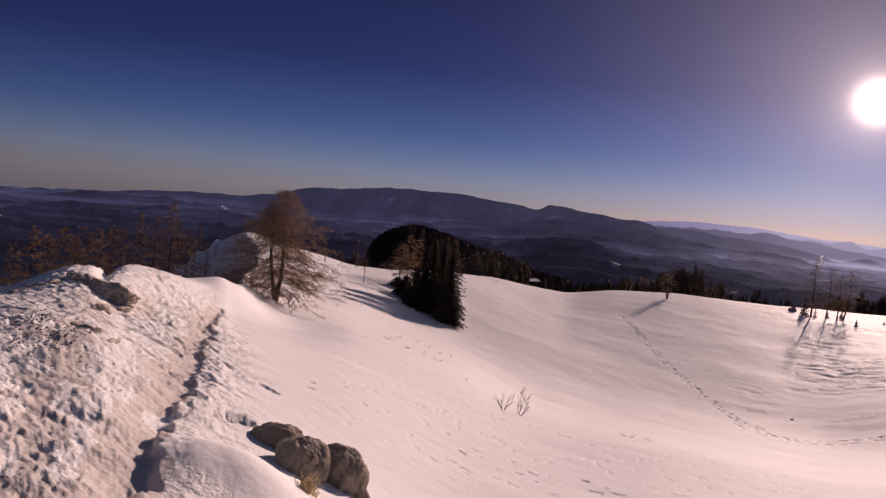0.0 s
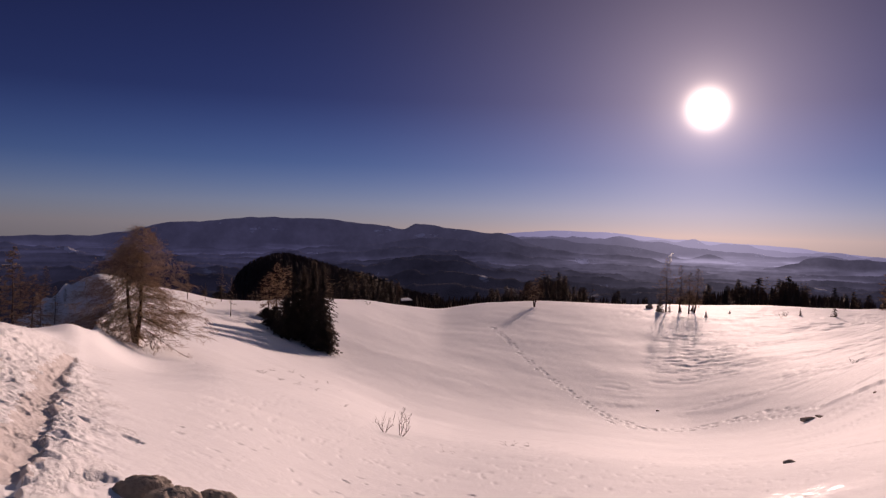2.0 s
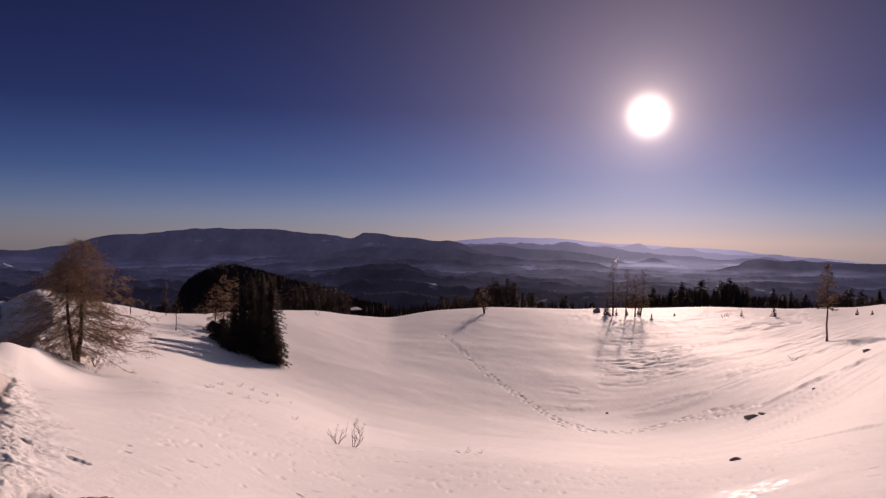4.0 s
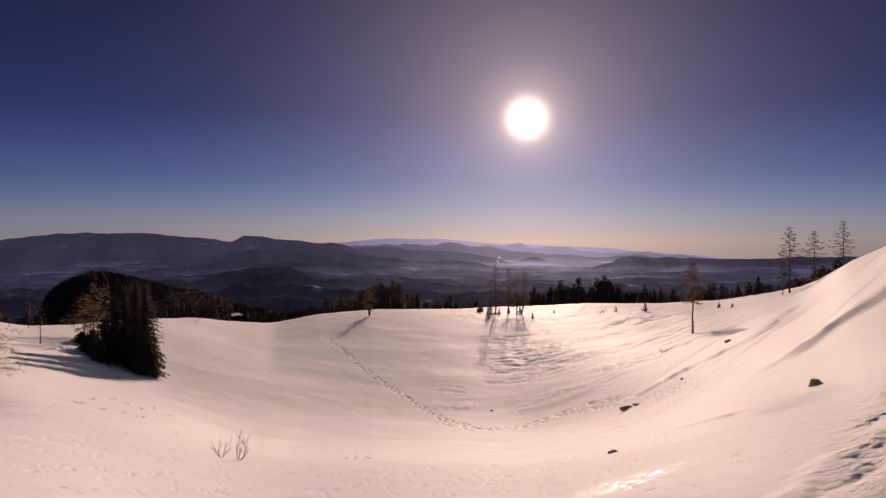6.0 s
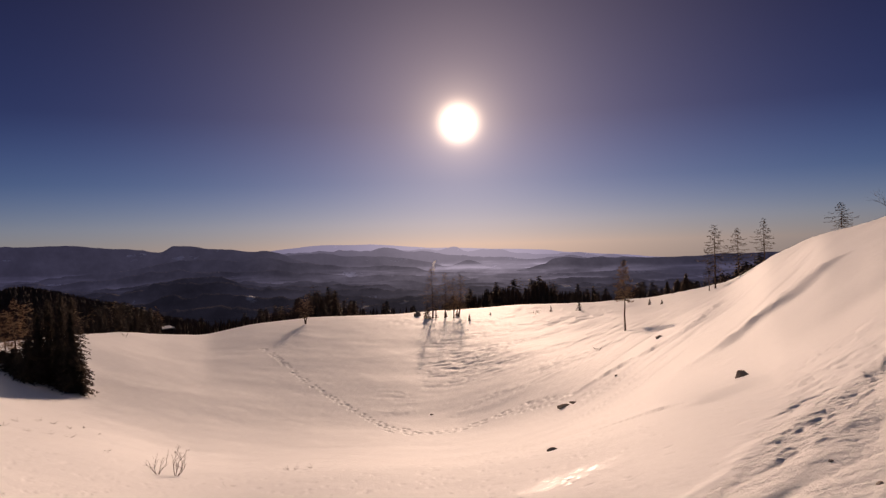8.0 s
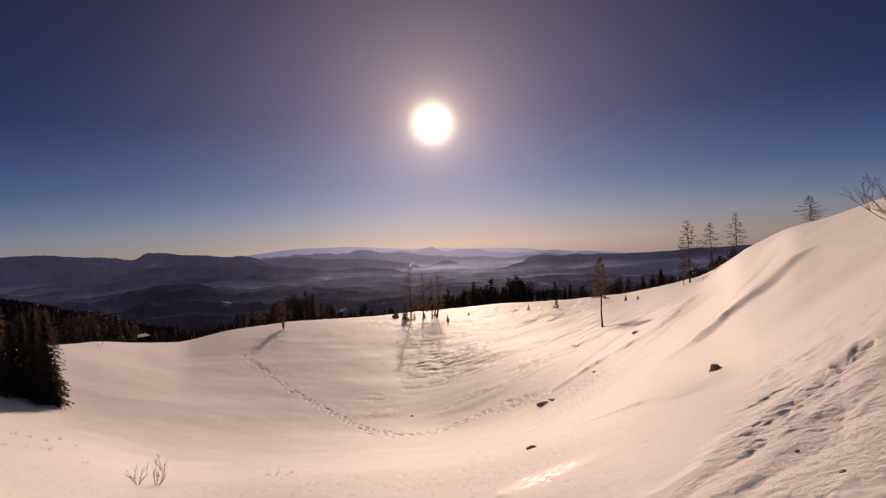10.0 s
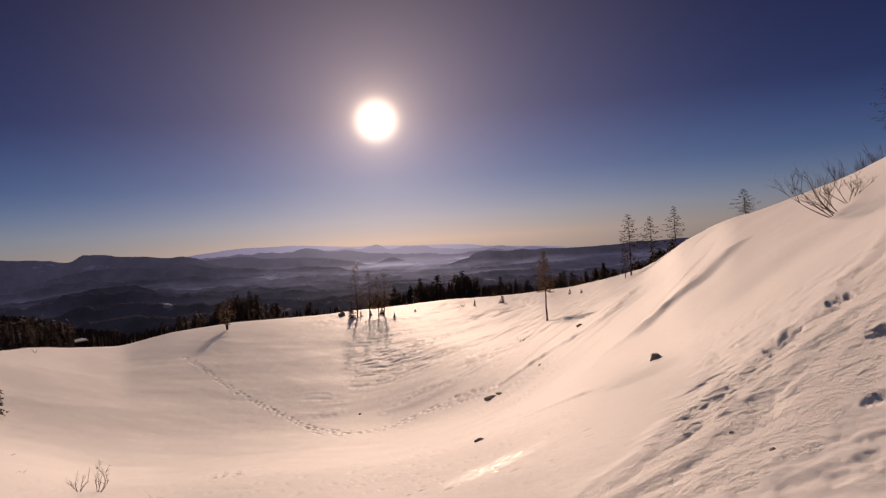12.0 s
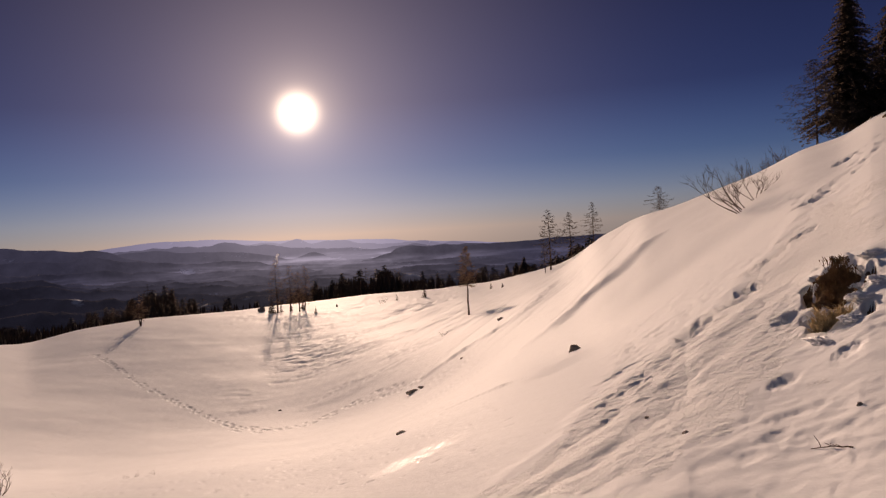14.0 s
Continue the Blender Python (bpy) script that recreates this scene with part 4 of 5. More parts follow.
# small trees along the brow
for az, r, top, kind in ((-10.4, 66, -3.9, "s"), (-7.7, 73, -3.5, "l"), (-6.9, 63, -4.4, "l"), (-9.0, 71, -4.8, "s")):
    h = rise_to(az, r, top)
    if kind == "s":
        place(spruce("spruce", h, h * 0.17, rng, 60, "small dark spruce on the snowy brow", 0.3, 0.2), az, r)
    else:
        place(larch("larch", h, h * 0.2, rng, 24, 10, "slim bare larch on the snowy brow", 0.35, thick=0.012), az, r)

# brown larches on the steep side below the path
rng = random.Random(21)
kit = [larch("larch", 10, 2.0, rng, 64, 22, "leafless brown larch on the steep shaded side", 0.12, thick=0.013, fuzz=3, stout=1.05, full=1.4) for _ in range(3)]
stands = {}
spots = [(-34.6, 30, -5.8), (-32.2, 34, -4.9), (-30.2, 40, -5.2), (-28.6, 36, -4.4), (-26.9, 44, -4.2), (-25.6, 38, -3.0), (-24.4, 46, -3.2), (-23.1, 40, -1.7),
         (-21.8, 48, -4.0), (-33.4, 52, -4.6), (-36.5, 36, -5.0), (-38.5, 40, -5.2), (-27.6, 60, -4.2), (-22.6, 62, -3.4), (-20.9, 70, -3.4), (-29.6, 66, -4.6), (-31.0, 58, -4.4), (-20.2, 60, -5.0), (-19.5, 62, -5.2), (-21.2, 56, -5.0)]
for k, (az, r, top) in enumerate(spots):
    m = Matrix.Translation(ground(az, r) - Vector((0, 0, 0.2))) @ Matrix.Rotation(rng.uniform(0, 6.28), 4, "Z") @ Matrix.Scale(rise_to(az, r, top + 0.35) / 10, 4)
    tree = kit[k] if k < 3 else copy_thing(kit[k % 3], m)
    if k < 3:
        stands[tree] = m
    tagged(tree, group="larches below the path")
for tree, m in stands.items():
    tree.matrix_basis = m

# the tall spruces on the brow of the hillside
rng = random.Random(9)
place(spruce("spruce", rise_to(78.6, 36, 17.5), 2.3, rng, 900, "tall dark spruce on the snowy brow", 0.05, 0.07, 0.45), 78.6, 36)
place(spruce("spruce", rise_to(80.9, 37, 15.8), 2.5, rng, 760, "tall dark spruce on the snowy brow", 0.03, 0.07, 0.45), 81.3, 37)
place(larch("larch", rise_to(76.2, 35, 12.0), 2.1, rng, 80, 22, "dark bare larch beside tall spruces", 0.14, thick=0.013, wood=GREYTWIG), 76.2, 35)
place(larch("larch", rise_to(81.6, 34, 15.0), 1.9, rng, 60, 18, "dark bare larch beside tall spruces", 0.2, thick=0.013, wood=GREYTWIG), 82.0, 34)
place(stone("rock", 0.3, rng, "low dark rock in the snow below the spruces", material=TURF), 81.0, 28, sink=0.1)

# three thin larches and their neighbours at the end of the hillside
for az, r, top, wide in ((55.2, 79, 1.1, 2.3), (57.0, 80, 0.8, 2.0), (59.0, 70, 1.6, 1.4), (54.7, 78, -1.9, 0.9)):
    h = rise_to(az, r, top)
    place(larch("larch", h, wide, rng, 46, 16, "tall thin bare larch on the snowy hillside", 0.25, thick=0.014, wood=GREYTWIG, fuzz=3, stout=1.3), az, r)
place(larch("larch", rise_to(64.35, 50, 2.7), 1.25, rng, 46, 14, "small bare larch behind the snowy crest", 0.2, thick=0.014, stout=2.0, wood=GREYTWIG), 64.35, 50)
for az, r, top, wide in ((52.9, 104, -3.0, 1.3), (52.2, 108, -3.5, 1.2), (51.4, 120, -3.7, 1.4), (58.0, 84, -2.2, 1.2)):
    place(spruce("spruce", rise_to(az, r, top), wide, rng, 120, "dark spruce at the foot of the hillside", 0.03, 0.18), az, r)

# the lone larch in the bowl
place(larch("larch", rise_to(47.8, 65.7, -1.8), 1.5, rng, 64, 20, "lone slim larch with a bare lower trunk", 0.42, thick=0.013, peak=0.15, fuzz=4, stout=1.6), 47.8, 65.7)

# forked larch on the far rim
place(larch("larch", rise_to(19.8, 110, -4.4), 2.3, rng, 26, 10, "forked bare larch on the far rim", 0.25, ((0.25, 0.0), (-0.3, 0.1)), thick=0.024, stout=2.2), 19.8, 110)

# slim larches on the far rim that throw long shadows into the bowl
for az, r, top, lean in ((30.8, 112.5, -2.2, 0.0), (31.9, 113, -2.8, 0.2), (32.7, 112.5, -3.3, 0.0), (33.15, 113, -2.9, 0.5)):
    tagged(place(larch("larch", rise_to(az, r, top), 2.4, rng, 60, 16, "slim bare larch on the far rim of the bowl", 0.2, stems=((lean, 0.0),), thick=0.016, fuzz=3, stout=0.8), az, r), group="larches on the far rim")
for az, r, high, wide in ((30.3, 112, 2.9, 1.1), (31.1, 113, 1.5, 0.45), (32.0, 114, 1.0, 0.4), (33.0, 115, 1.3, 0.6), (34.1, 107, 1.2, 0.45), (43.9, 103, 2.0, 0.6), (41.4, 106, 1.2, 0.35), (49.9, 90, 0.9, 0.4), (36.0, 112, 0.6, 0.3), (50.9, 84, 0.6, 0.3)):
    place(spruce("spruce", high, wide, rng, 40, "small young spruce standing in the snow", 0.02, 0.25), az, r)
place(stone("rock", 0.85, rng, "dark block of rock on the far rim", (1.0, 0.7, 0.8)), 29.45, 116.5, sink=-0.2)
for az, r in ((40.3, 107), (40.0, 104)):
    place(shrub("bush", 1.1, 0.8, rng, 5, "low bare bush in wind-packed snow", depth=2), az, r)
place(shrub("bush", 0.7, 1.2, rng, 4, "low dark twigs sticking out of the bowl's snow", (0.6, 0.2), 2), 45.3, 58)

# bare bushes
rng = random.Random(31)
place(shrub("bush", 0.75, 0.45, rng, 4, "small bare bush poking out of the snow", (0.35, 0), 3), 8.2, 16.0)
place(shrub("bush", 0.6, 0.35, rng, 4, "small bare bush poking out of the snow", (0, 0), 2), 6.75, 16.0)
for az, r, high, side in ((70.5, 23.6, 1.7, -2.6), (70.8, 24.0, 1.5, -1.8), (71.6, 24.6, 1.2, -0.6), (72.0, 25.0, 1.0, 0.5)):
    place(shrub("bush", high, 0.7, rng, 3, "wide bare bush leaning over the hillside snow", (side * math.cos(radians(az)), -side * math.sin(radians(az))), 4), az, r)
for az, r, top in ((70.6, 44, 3.6), (71.4, 45, 3.9), (72.6, 44, 4.5), (73.4, 45, 4.9), (74.2, 42, 5.2)):
    place(shrub("bush", rise_to(az, r, top), 0.9, rng, 8, "bare bush just behind the snowy crest", depth=3), az, r)
for az, r, high in ((-4.1, 35.3, 0.45), (-2.5, 33, 0.35), (-1.0, 31, 0.3), (0.5, 28, 0.3), (5.0, 94, 1.0), (3.0, 22, 0.25), (12.5, 13.5, 0.2), (17.9, 17.5, 0.3), (-1.6, 44, 0.4), (-0.6, 42, 0.4), (0.6, 40, 0.35), (1.6, 43, 0.4), (-3.2, 41, 0.4), (2.6, 38, 0.3), (-8.5, 30, 0.2), (-6.5, 27, 0.2), (19.6, 17.2, 0.3)):
    place(shrub("weed", high, 0.7, rng, 4, "dry weed stalks poking out of the snow", depth=1), az, r)

for az, r, high in ((-20.6, 56, 1.5), (-21.3, 55, 1.8), (-19.9, 58, 1.2), (-18.8, 58, 0.8)):
    place(shrub("bush", high, 0.8, rng, 6, "bare bush on the shaded side of the dome", depth=2), az, r)

# rocks
rng = random.Random(17)
for az, r, size, sq in ((-19.6, 54, 0.8, (1.6, 0.8, 0.35)), (-20.6, 53, 0.6, (1.6, 0.8, 0.4)), (-18.6, 55, 0.5, (1.7, 0.8, 0.3))):
    tagged(place(stone("rock", size, rng, "low rock half buried in wind-packed snow", sq, levels=4, rough=0.34), az, r, rng.uniform(0, 6), sink=0.1), group="rocks on the hump")
for az, r, size, sq, sink in ((-13.5, 5.35, 0.22, (1.25, 0.9, 0.9), 0.02), (-11.0, 4.95, 0.24, (0.95, 1.0, 1.1), -0.02), (-7.6, 5.1, 0.25, (1.0, 1.0, 1.15), -0.02), (-5.9, 5.0, 0.13, (0.8, 0.9, 1.0), 0.03)):
    tagged(place(stone("rock", size, rng, "grey-brown limestone boulder out of the snow beside the path", sq, levels=5, rough=0.11, cuts=3), az, r, rng.uniform(0, 6), sink=sink), group="boulders by the path")
for az, r, size, sq, sink in ((-27.9, 9.1, 0.34, (1.4, 0.9, 0.6), 0.02), (-28.9, 9.3, 0.30, (1.4, 0.9, 0.55), 0.02), (-27.2, 8.9, 0.24, (1.4, 0.8, 0.55), 0.04), (-29.9, 9.4, 0.22, (1.5, 0.9, 0.5), 0.0), (-30.6, 9.3, 0.13, (1.5, 0.9, 0.5), 0.0), (-26.7, 8.6, 0.12, (1.7, 0.9, 0.45), 0.02),
                              (-31.6, 9.1, 0.13, (1.7, 0.9, 0.45), 0.02), (-32.8, 8.8, 0.12, (1.6, 0.9, 0.45), 0.02), (-34.0, 8.4, 0.12, (1.5, 1.0, 0.45), 0.02), (-28.4, 7.9, 0.11, (1.6, 0.8, 0.5), 0.02), (-27.7, 7.95, 0.07, (1.5, 0.8, 0.6), 0.0),
                              (-27.4, 6.5, 0.08, (1.9, 0.9, 0.35), 0.01), (-28.5, 6.6, 0.07, (1.7, 0.9, 0.4), 0.0), (-29.3, 6.65, 0.06, (1.6, 0.9, 0.45), 0.0), (-30.2, 6.7, 0.05, (1.6, 0.9, 0.45), 0.0)):
    tagged(place(stone("rock", size, rng, "pale jagged limestone outcrop on the snowy mound", sq, SLAB, levels=5, rough=0.30), az, r, rng.uniform(0, 6), sink=sink), group="outcrop on the mound")
v, f = [], []
for k in range(420):
    az, r, w = rng.gauss(-32.5, 1.8), rng.gauss(6.3, 0.35), rng.uniform(0.004, 0.015)
    c, i = ground(az, r), len(v)
    for q in range(6):
        e = Vector(((1, 0, 0), (-1, 0, 0), (0, 1, 0), (0, -1, 0), (0, 0, 1), (0, 0, -1))[q]) * w * rng.uniform(0.6, 1.5)
        v.append(c + e * (0.5 if q > 3 else 1.0) + Vector((0, 0, 0.004)))
    f += [(i + a, i + b, i + c2) for a, b, c2 in ((0, 2, 4), (2, 1, 4), (1, 3, 4), (3, 0, 4), (2, 0, 5), (1, 2, 5), (3, 1, 5), (0, 3, 5))]
tagged(part_pydata("gravel", v, f, ROCK, None), "dark grit and gravel showing through trodden snow", "gravel", kind="stuff")
for az, r, size, sq, text in ((30.4, 57.1, 0.19, (1, 1, 0.8), "lone dark boulder in the snow bowl"), (40.8, 13.4, 0.13, (1.1, 0.8, 0.7), "small dark rock on icy snow"), (42.5, 41.8, 0.42, (1.6, 0.7, 0.45), "low dark rock edge in the snow"),
                              (43.3, 41.2, 0.25, (1.8, 0.7, 0.35), "low dark rock edge in the snow"), (57.0, 17.0, 0.23, (0.8, 0.8, 1.0), "dark rock stuck in the hillside snow"), (50.6, 48.7, 0.33, (1.2, 0.9, 0.7), "dark rock on the hillside"),
                              (46.9, 40.9, 0.13, (1, 1, 0.8), "small stone in the snow"), (66.0, 5.2, 0.035, (1, 1, 0.8), "small dark stone in trodden snow"), (62.8, 6.0, 0.03, (1, 1, 0.8), "small dark stone in trodden snow"), (79.4, 5.0, 0.03, (1, 1, 0.8), "small dark stone in trodden snow")):
    place(stone("rock", size, rng, text, sq, levels=3 if size < 0.2 else 4), az, r, rng.uniform(0, 6), sink=size * 0.15)

# the hollow with turf and dry grass in the hillside
for az, r, size, sq in ((77.7, 8.75, 0.26, (1.1, 0.7, 0.95)), (77.0, 8.45, 0.20, (1.0, 0.7, 1.0)), (78.4, 8.6, 0.22, (0.9, 0.7, 1.0)), (77.7, 8.15, 0.19, (1.2, 0.8, 0.9)), (76.7, 7.95, 0.15, (1, 0.8, 0.9)), (78.5, 7.9, 0.14, (0.9, 0.8, 0.9)),
                        (75.5, 8.6, 0.11, (0.8, 0.8, 1.0)), (75.9, 8.3, 0.09, (1, 0.8, 0.9)), (80.0, 8.3, 0.10, (0.7, 0.8, 1.1)), (79.9, 7.25, 0.07, (1, 0.8, 0.8))):
    tagged(place(stone("rock", size, rng, "dark turf-covered rock in a torn snow hollow", sq, TURF, levels=5, rough=0.34), az, r, -radians(bearing(az)), sink=size * 0.05), group="rocks in the hollow")


def grass_tuft(label, blades, width, length, rng, straw=None):
    tuft = tagged(new("grass_tuft"), label, "grass")
    v, f = [], []
    for _ in range(blades):
        a = rng.uniform(-1.5, 1.5)
        p = Vector((rng.gauss(0, width * 0.45), rng.uniform(-0.12, 0.06), rng.uniform(-0.05, 0.08)))
        d = Vector((rng.uniform(-0.5, 0.5), rng.uniform(-0.7, 0.0), rng.uniform(0.5, 1.0))).normalized()
        ln = length * rng.uniform(0.4, 1.0)
        side = Vector((math.cos(a), math.sin(a), 0)) * 0.006
        q1, q2 = p + d * ln * 0.6, p + d * ln + Vector((rng.uniform(-0.05, 0.05), -0.05, -0.25 * ln))
        i = len(v)
        v += [p - side, p + side, q1 + side * 0.8, q1 - side * 0.8, q2, p + Vector((0, 0.005, 0)), q1 + Vector((0, 0.004, 0))]
        f += [(i, i + 1, i + 2, i + 3), (i + 3, i + 2, i + 4), (i + 1, i + 5, i + 6, i + 2), (i + 5, i, i + 3, i + 6)]
    part_pydata("straw", v, f, straw or GRASS, tuft)
    return tuft


for az, r, w, ln, n in ((76.3, 7.35, 0.08, 0.34, 140), (76.9, 7.3, 0.10, 0.42, 260), (77.6, 7.3, 0.10, 0.40, 220), (78.3, 7.4, 0.07, 0.32, 100)):
    tagged(place(grass_tuft("tuft of dry straw-coloured grass in a snow hollow", n, w, ln, rng), az, r, -radians(bearing(az)), sink=0.0), group="dry grass in the hollow")
for az, r, w, ln, n, up in ((77.3, 8.3, 0.16, 0.16, 260, 0.16), (78.0, 8.4, 0.16, 0.16, 260, 0.20), (77.6, 8.0, 0.14, 0.14, 220, 0.12), (77.7, 8.7, 0.15, 0.14, 200, 0.24)):
    tagged(place(grass_tuft("matted dark brown turf grass in a snow hollow", n, w, ln, rng, TURF), az, r, -radians(bearing(az)), sink=-up), group="dry grass in the hollow")
for az, r, size, sq in ((75.2, 7.5, 0.15, (1.1, 0.9, 0.8)), (79.3, 8.7, 0.13, (0.9, 0.9, 0.9)), (79.2, 8.1, 0.10, (0.9, 0.9, 1.1)), (80.6, 7.8, 0.13, (1.1, 0.9, 0.9)), (79.4, 7.5, 0.11, (1.0, 0.9, 0.9)), (78.9, 7.0, 0.12, (1.2, 0.9, 0.7)),
                        (76.2, 8.9, 0.10, (1.1, 0.9, 0.7)), (77.0, 6.8, 0.13, (1.6, 0.9, 0.5)), (80.4, 8.8, 0.14, (1.1, 0.9, 0.8))):
    tagged(place(stone("snow_clod", size, rng, "rounded lump of snow beside the turf hollow", (sq[0] * 1.25, sq[1] * 1.2, sq[2] * 0.7), SNOW, "snow clod", 5, 0.42, 4), az, r, rng.uniform(0, 6), sink=size * 0.22), group="snow clods round the hollow")
place(grass_tuft("small tuft of dry grass beside a boulder", 120, 0.08, 0.20, rng), -10.2, 4.45, -radians(-10.6))
# fallen twig
v, f = [], []
tips = [ground(75.75 + 3.2 * k / 8, 4.45 - 0.02 * k) + Vector((0, 0, 0.002 + 0.010 * math.sin(math.pi * k / 8))) for k in range(9)]
limb(v, f, tips, [0.0028 + 0.0004 * k for k in range(9)], 5)
for k, up in ((2, 0.08), (4, 0.02), (5, 0.02), (6, 0.02)):
    limb(v, f, [tips[k], tips[k] + Vector((-0.02, 0.01, up * 0.6)), tips[k] + Vector((-0.03, 0.03, up))], [0.003, 0.0025, 0.0015], 4)
branch = tagged(new("fallen_branch"), "thin dead larch branch lying on the snow", "branch")
part_pydata("twig", v, f, BARK, branch)

# ---- woods beyond the rim ----
rng = random.Random(77)
WOOD = [(-14, -5.0), (-9, -4.8), (-6, -4.8), (2, -4.2), (3.5, -3.5), (5, -3.8), (7, -4.3), (9, -5.0), (12, -5.2), (15, -5.0), (18, -4.9), (19.8, -4.3), (20.4, -3.5), (22.1, -3.6), (23, -4.7),
        (28, -4.9), (31, -4.7), (33, -4.3), (35, -3.7), (37, -3.2), (39, -3.3), (40.9, -2.6), (42, -3.6), (44, -3.6), (47, -3.9), (48.6, -3.4), (51, -3.7), (55, -3.3), (56.5, -2.2), (58.5, -1.1), (61, 0.2)]
kit = [spruce("spruce", 10, 1.9 + 0.25 * k, rng, 110, "dark spruce in the wood beyond the rim", 0.03, 0.2) for k in range(5)]
kit += [larch("larch", 10, 2.0, rng, 24, 7, "leafless brown larch in the wood beyond the rim", 0.2, thick=0.011, fuzz=4, stout=1.7) for k in range(2)]
used = {}
planted = 0
for k in range(460):
    az = rng.choice((rng.uniform(-13, 60), rng.uniform(1, 8), rng.uniform(32, 60), rng.uniform(16, 24), rng.uniform(50, 61)))
    rim = float(np.interp(az, *RINGS["crest"][0]))
    r = rim + (22 if rim > 90 else 60) + rng.uniform(0, 1) ** 1.4 * 120
    top = float(np.interp(az, [w[0] for w in WOOD], [w[1] for w in WOOD])) - abs(rng.gauss(0, 0.85))
    h = rise_to(az, r, top)
    if h < 2.5 or h > 32 or planted >= 285 or abs(az - 8.3) < 0.6:
        continue
    planted += 1
    pick = rng.choice((0, 1, 2, 3, 4)) if rng.random() < 0.68 else rng.choice((5, 6))
    m = Matrix.Translation(ground(az, r) - Vector((0, 0, 0.3))) @ Matrix.Rotation(rng.uniform(0, 6.28), 4, "Z") @ Matrix.Diagonal((h / 10 * rng.uniform(1.1, 1.7), h / 10 * rng.uniform(1.1, 1.7), h / 10, 1))
    if pick in used:
        tree = copy_thing(kit[pick], m)
    else:
        tree = kit[pick]
        used[pick] = m
    tagged(tree, group="wood beyond the rim")
for pick, m in used.items():
    kit[pick].matrix_basis = m

# the close lower wood behind them
v, f = [], []
for k in range(2600):
    az = rng.choice((rng.uniform(-12, 60), rng.uniform(0, 24), rng.uniform(31, 60)))
    rim = float(np.interp(az, *RINGS["crest"][0]))
    rim_el = math.degrees(math.atan2(float(np.interp(az, *RINGS["crest"][1])), rim))
    r = rim + (30 if rim > 90 else 62) + rng.uniform(0, 70)
    top = float(np.interp(az, [w[0] for w in WOOD], [w[1] for w in WOOD])) - rng.uniform(0.9, 2.2)
    h = r * math.tan(radians(top + lift(az))) + EYE - float(land(az, r))
    if top < rim_el - 0.3 or h < 2 or h > 30 or abs(az - 8.3) < 0.5:
        continue
    x, y = polar(az, r)
    z0, wide, turn = float(land(az, r)), h * rng.uniform(0.14, 0.24), rng.random()
    for tier in range(4):
        i, low, high = len(v), 0.08 + tier * 0.21, 0.42 + tier * 0.2
        for q in range(6):
            a, w = math.pi * (q + turn + 0.5 * tier) / 3, wide * (1 - low) * rng.uniform(0.6, 1.3)
            v.append((x + w * math.cos(a), y + w * math.sin(a), z0 + h * (low + rng.uniform(-0.03, 0.03))))
        v.append((x, y, z0 + h * min(high, 1.0)))
        f += [(i + q, i + (q + 1) % 6, i + 6) for q in range(6)]
tagged(part_pydata("wood", v, f, NEEDLE, None), "dense dark spruce wood below the snowy rim", "wood", kind="stuff")

# the wooded knoll and the woods below it
k_az = np.arange(-26, 26, 0.1)
k_r = np.linspace(210, 520, 60)
KA, KR = np.meshgrid(k_az, k_r, indexing="ij")


def knoll(az, r):
    """Height over the feet of the dark knoll and its shoulder."""
    top = hermite(az, [-26, -9.5, -7.2, -6.4, -5.2, -3.8, -2.6, -1, 2.5, 5, 9, 26], [-9, -7.6, -6.4, -4.7, -3.6, -3.05, -2.9, -3.2, -4.3, -5.0, -6.4, -9])
    return EYE + 330 * np.tan(np.radians(top + lift(az))) - 60 * ((r - 330) / 120) ** 2


me = grid_mesh("knoll", k_az, k_r, knoll(KA, KR) + 0.8 * fbm(KA * 3, KR / 6, 3, 7), False)
me.materials.append(FOREST)
tagged(new("knoll", me), "dark wooded knoll below the ridge", "hill", kind="structure")
v, f = [], []
for k in range(5200):
    az, r = rng.uniform(-10, 11), 330 - abs(rng.gauss(0, 38)) + 14
    x, y = polar(az, r)
    z = float(knoll(np.array([az]), np.array([r]))[0])
    hgt, w, i = rng.uniform(2.2, 4.6), rng.uniform(0.8, 1.5), len(v)
    a = rng.random()
    for q in range(5):
        t = 2 * math.pi * (q + a) / 5
        v.append((x + w * math.cos(t), y + w * math.sin(t), z - 0.8 + rng.uniform(-0.3, 0.3)))
    v.append((x, y, z + hgt))
    f += [(i + q, i + (q + 1) % 5, i + 5) for q in range(5)]
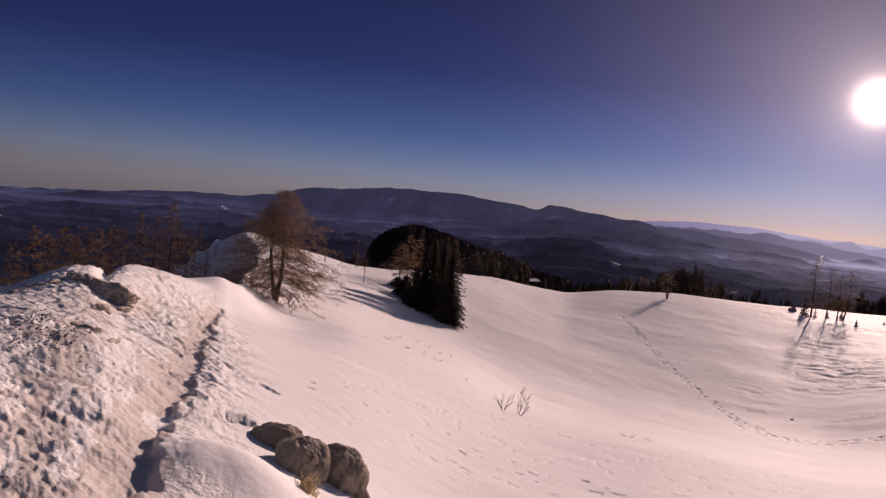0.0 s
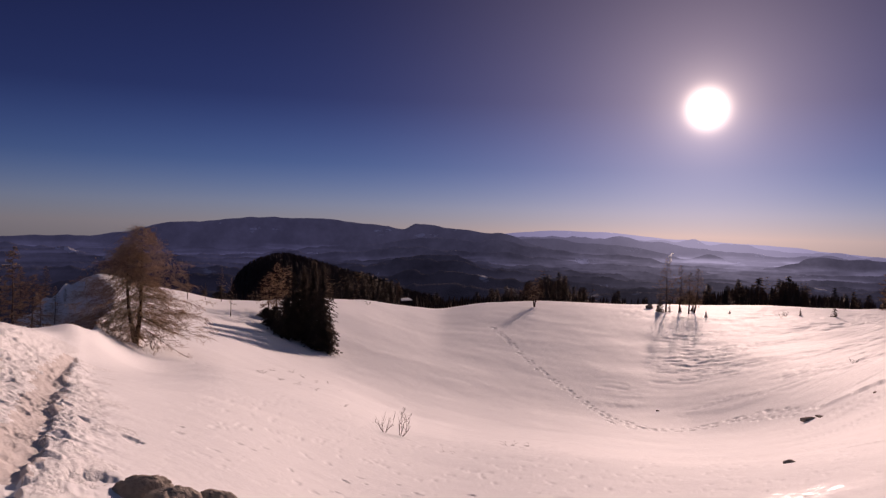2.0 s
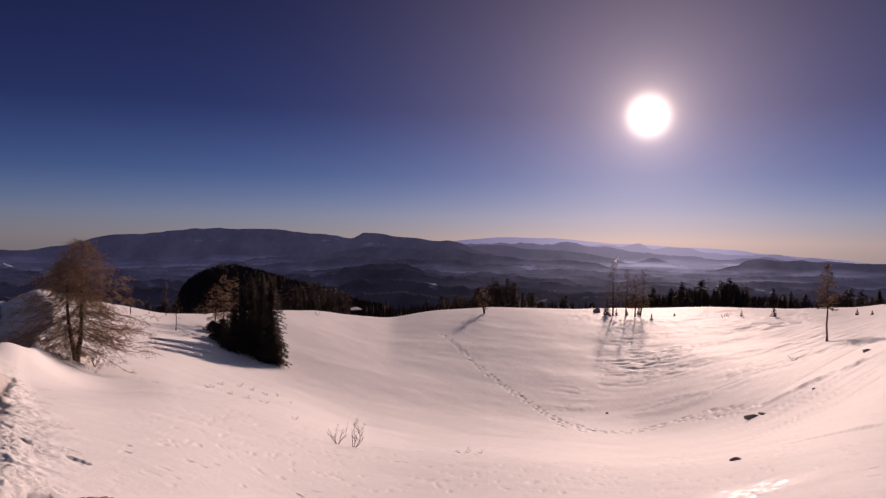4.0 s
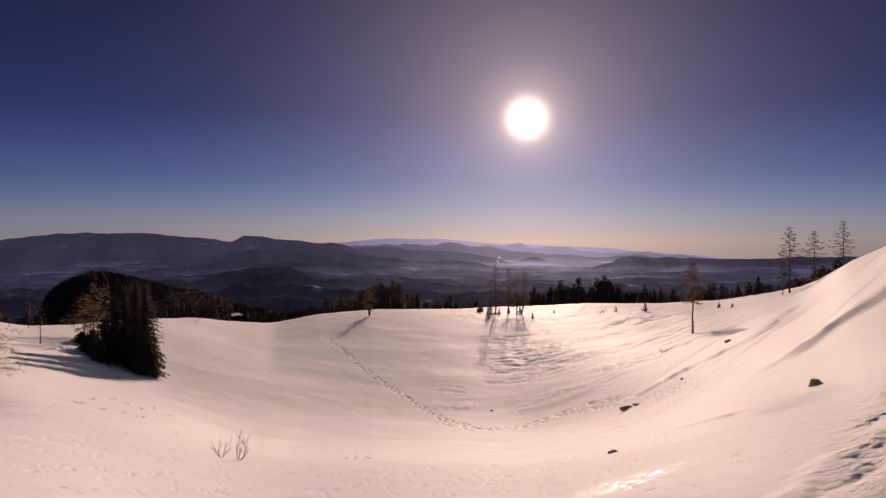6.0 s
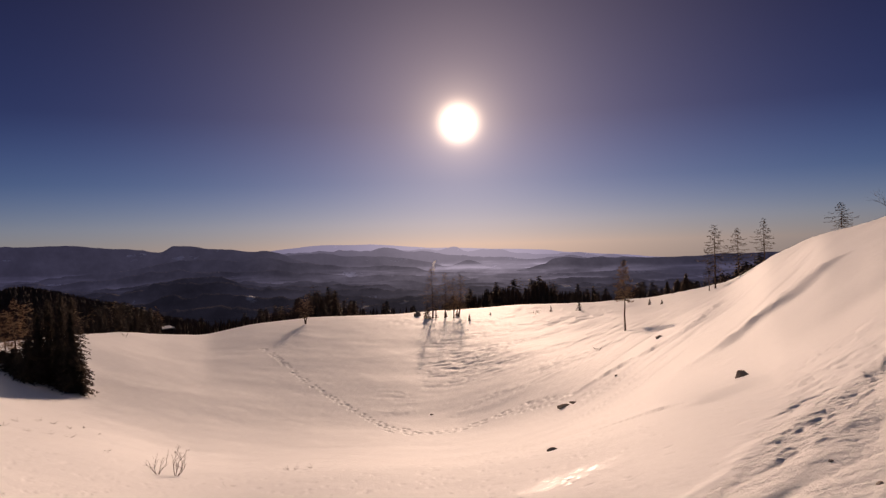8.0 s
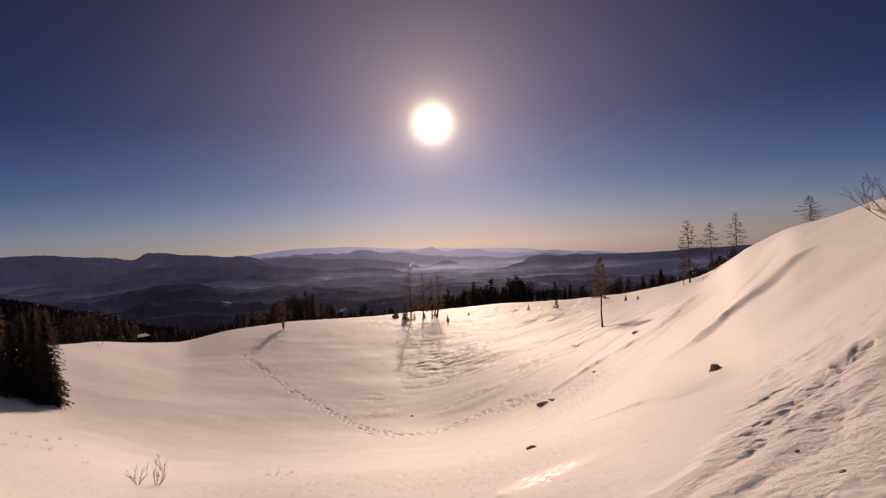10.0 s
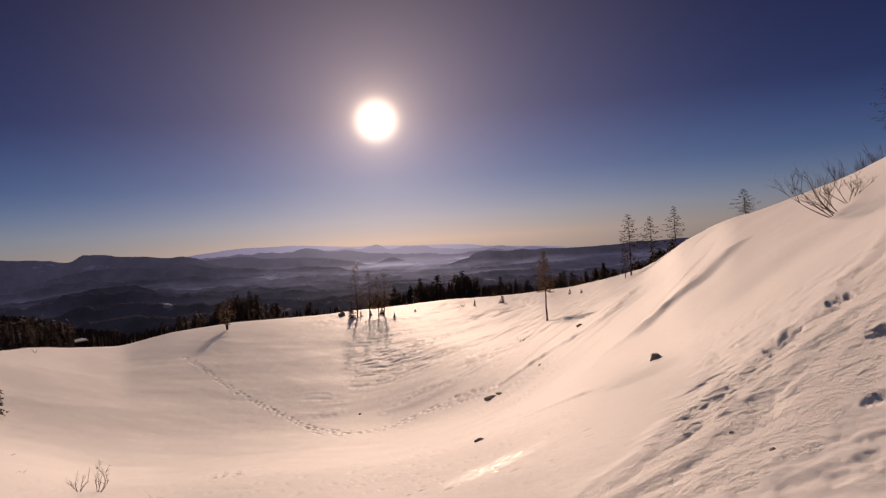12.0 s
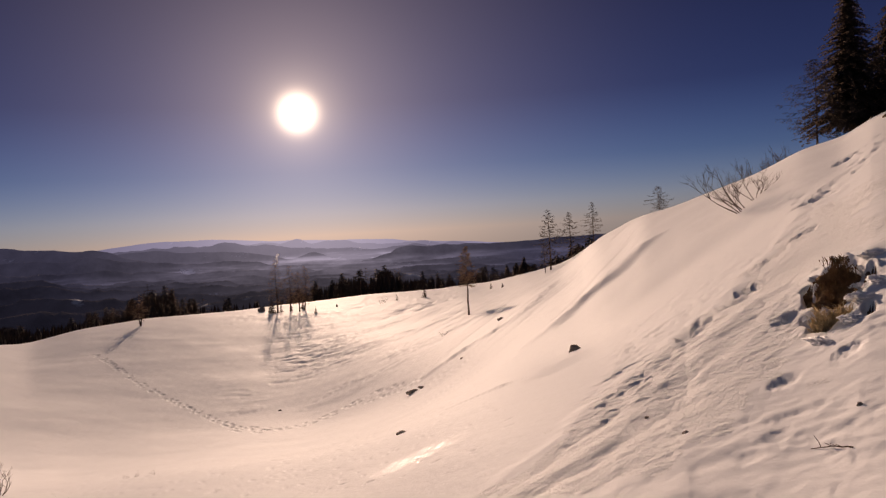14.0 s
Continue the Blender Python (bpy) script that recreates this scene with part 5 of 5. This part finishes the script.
tagged(part_pydata("far_wood", v, f, FOREST, None), "dense dark wood covering the knoll", "wood", kind="stuff")


# a hut with a snowy roof far below the rim
def hut(az, r, top, size):
    house = tagged(new("house"), "small far house with a snow-covered roof", "house")
    bm = bmesh.new()
    bmesh.ops.create_cube(bm, size=1.0, matrix=Matrix.Translation((0, 0, 0.25)) @ Matrix.Diagonal((1.5, 1.0, 0.5, 1)))
    part("wall", bm, BARK, house, "dark timber walls")
    w, hgt = 0.85, 0.45
    pts = [(-0.72, 0.46), (0.0, 0.62), (0.72, 0.46), (0.72, 0.54), (0.0, 0.72), (-0.72, 0.54)]
    v = [(x, y, z) for x in (-w, w) for y, z in pts]
    f = [(0, 1, 2, 3, 4, 5), (11, 10, 9, 8, 7, 6)] + [(k, (k + 1) % 6 + 0, (k + 1) % 6 + 6, k + 6) for k in range(6)]
    part_pydata("roof", v, f, SNOW, house, "snow-covered gable roof")
    x, y = polar(az, r)
    house.matrix_basis = Matrix.Translation((x, y, EYE + r * math.tan(radians(top + lift(az))) - size)) @ Matrix.Rotation(0.6, 4, "Z") @ Matrix.Scale(size, 4)


hut(8.0, 205, -6.1, 3.0)


# a wisp of steam over the far plain
def steam(az, r, el, size, rng):
    bm = bmesh.new()
    for k in range(9):
        c = Vector((0.5 * math.sin(k * 0.8) + 0.16 * k, 0, k * 0.42 - 1.2))
        bmesh.ops.create_icosphere(bm, subdivisions=2, radius=rng.uniform(0.28, 0.5), matrix=Matrix.Translation(c))
    for p in bm.verts:
        p.co += Vector((1, 0, 1)) * 0.18 * noise.noise(p.co * 2.2)
    me = bpy.data.meshes.new("steam_plume")
    bm.to_mesh(me)
    bm.free()
    me.materials.append(STEAM)
    ob = tagged(new("steam_plume", me), "small white wisp of steam over the far plain", "steam")
    x, y = polar(az, r)
    ob.matrix_basis = Matrix.Translation((x, y, EYE + r * math.tan(radians(el + lift(az))))) @ Matrix.Rotation(-radians(az), 4, "Z") @ Matrix.Scale(size, 4)


steam(30.9, 2020, -2.35, 8.5, rng)
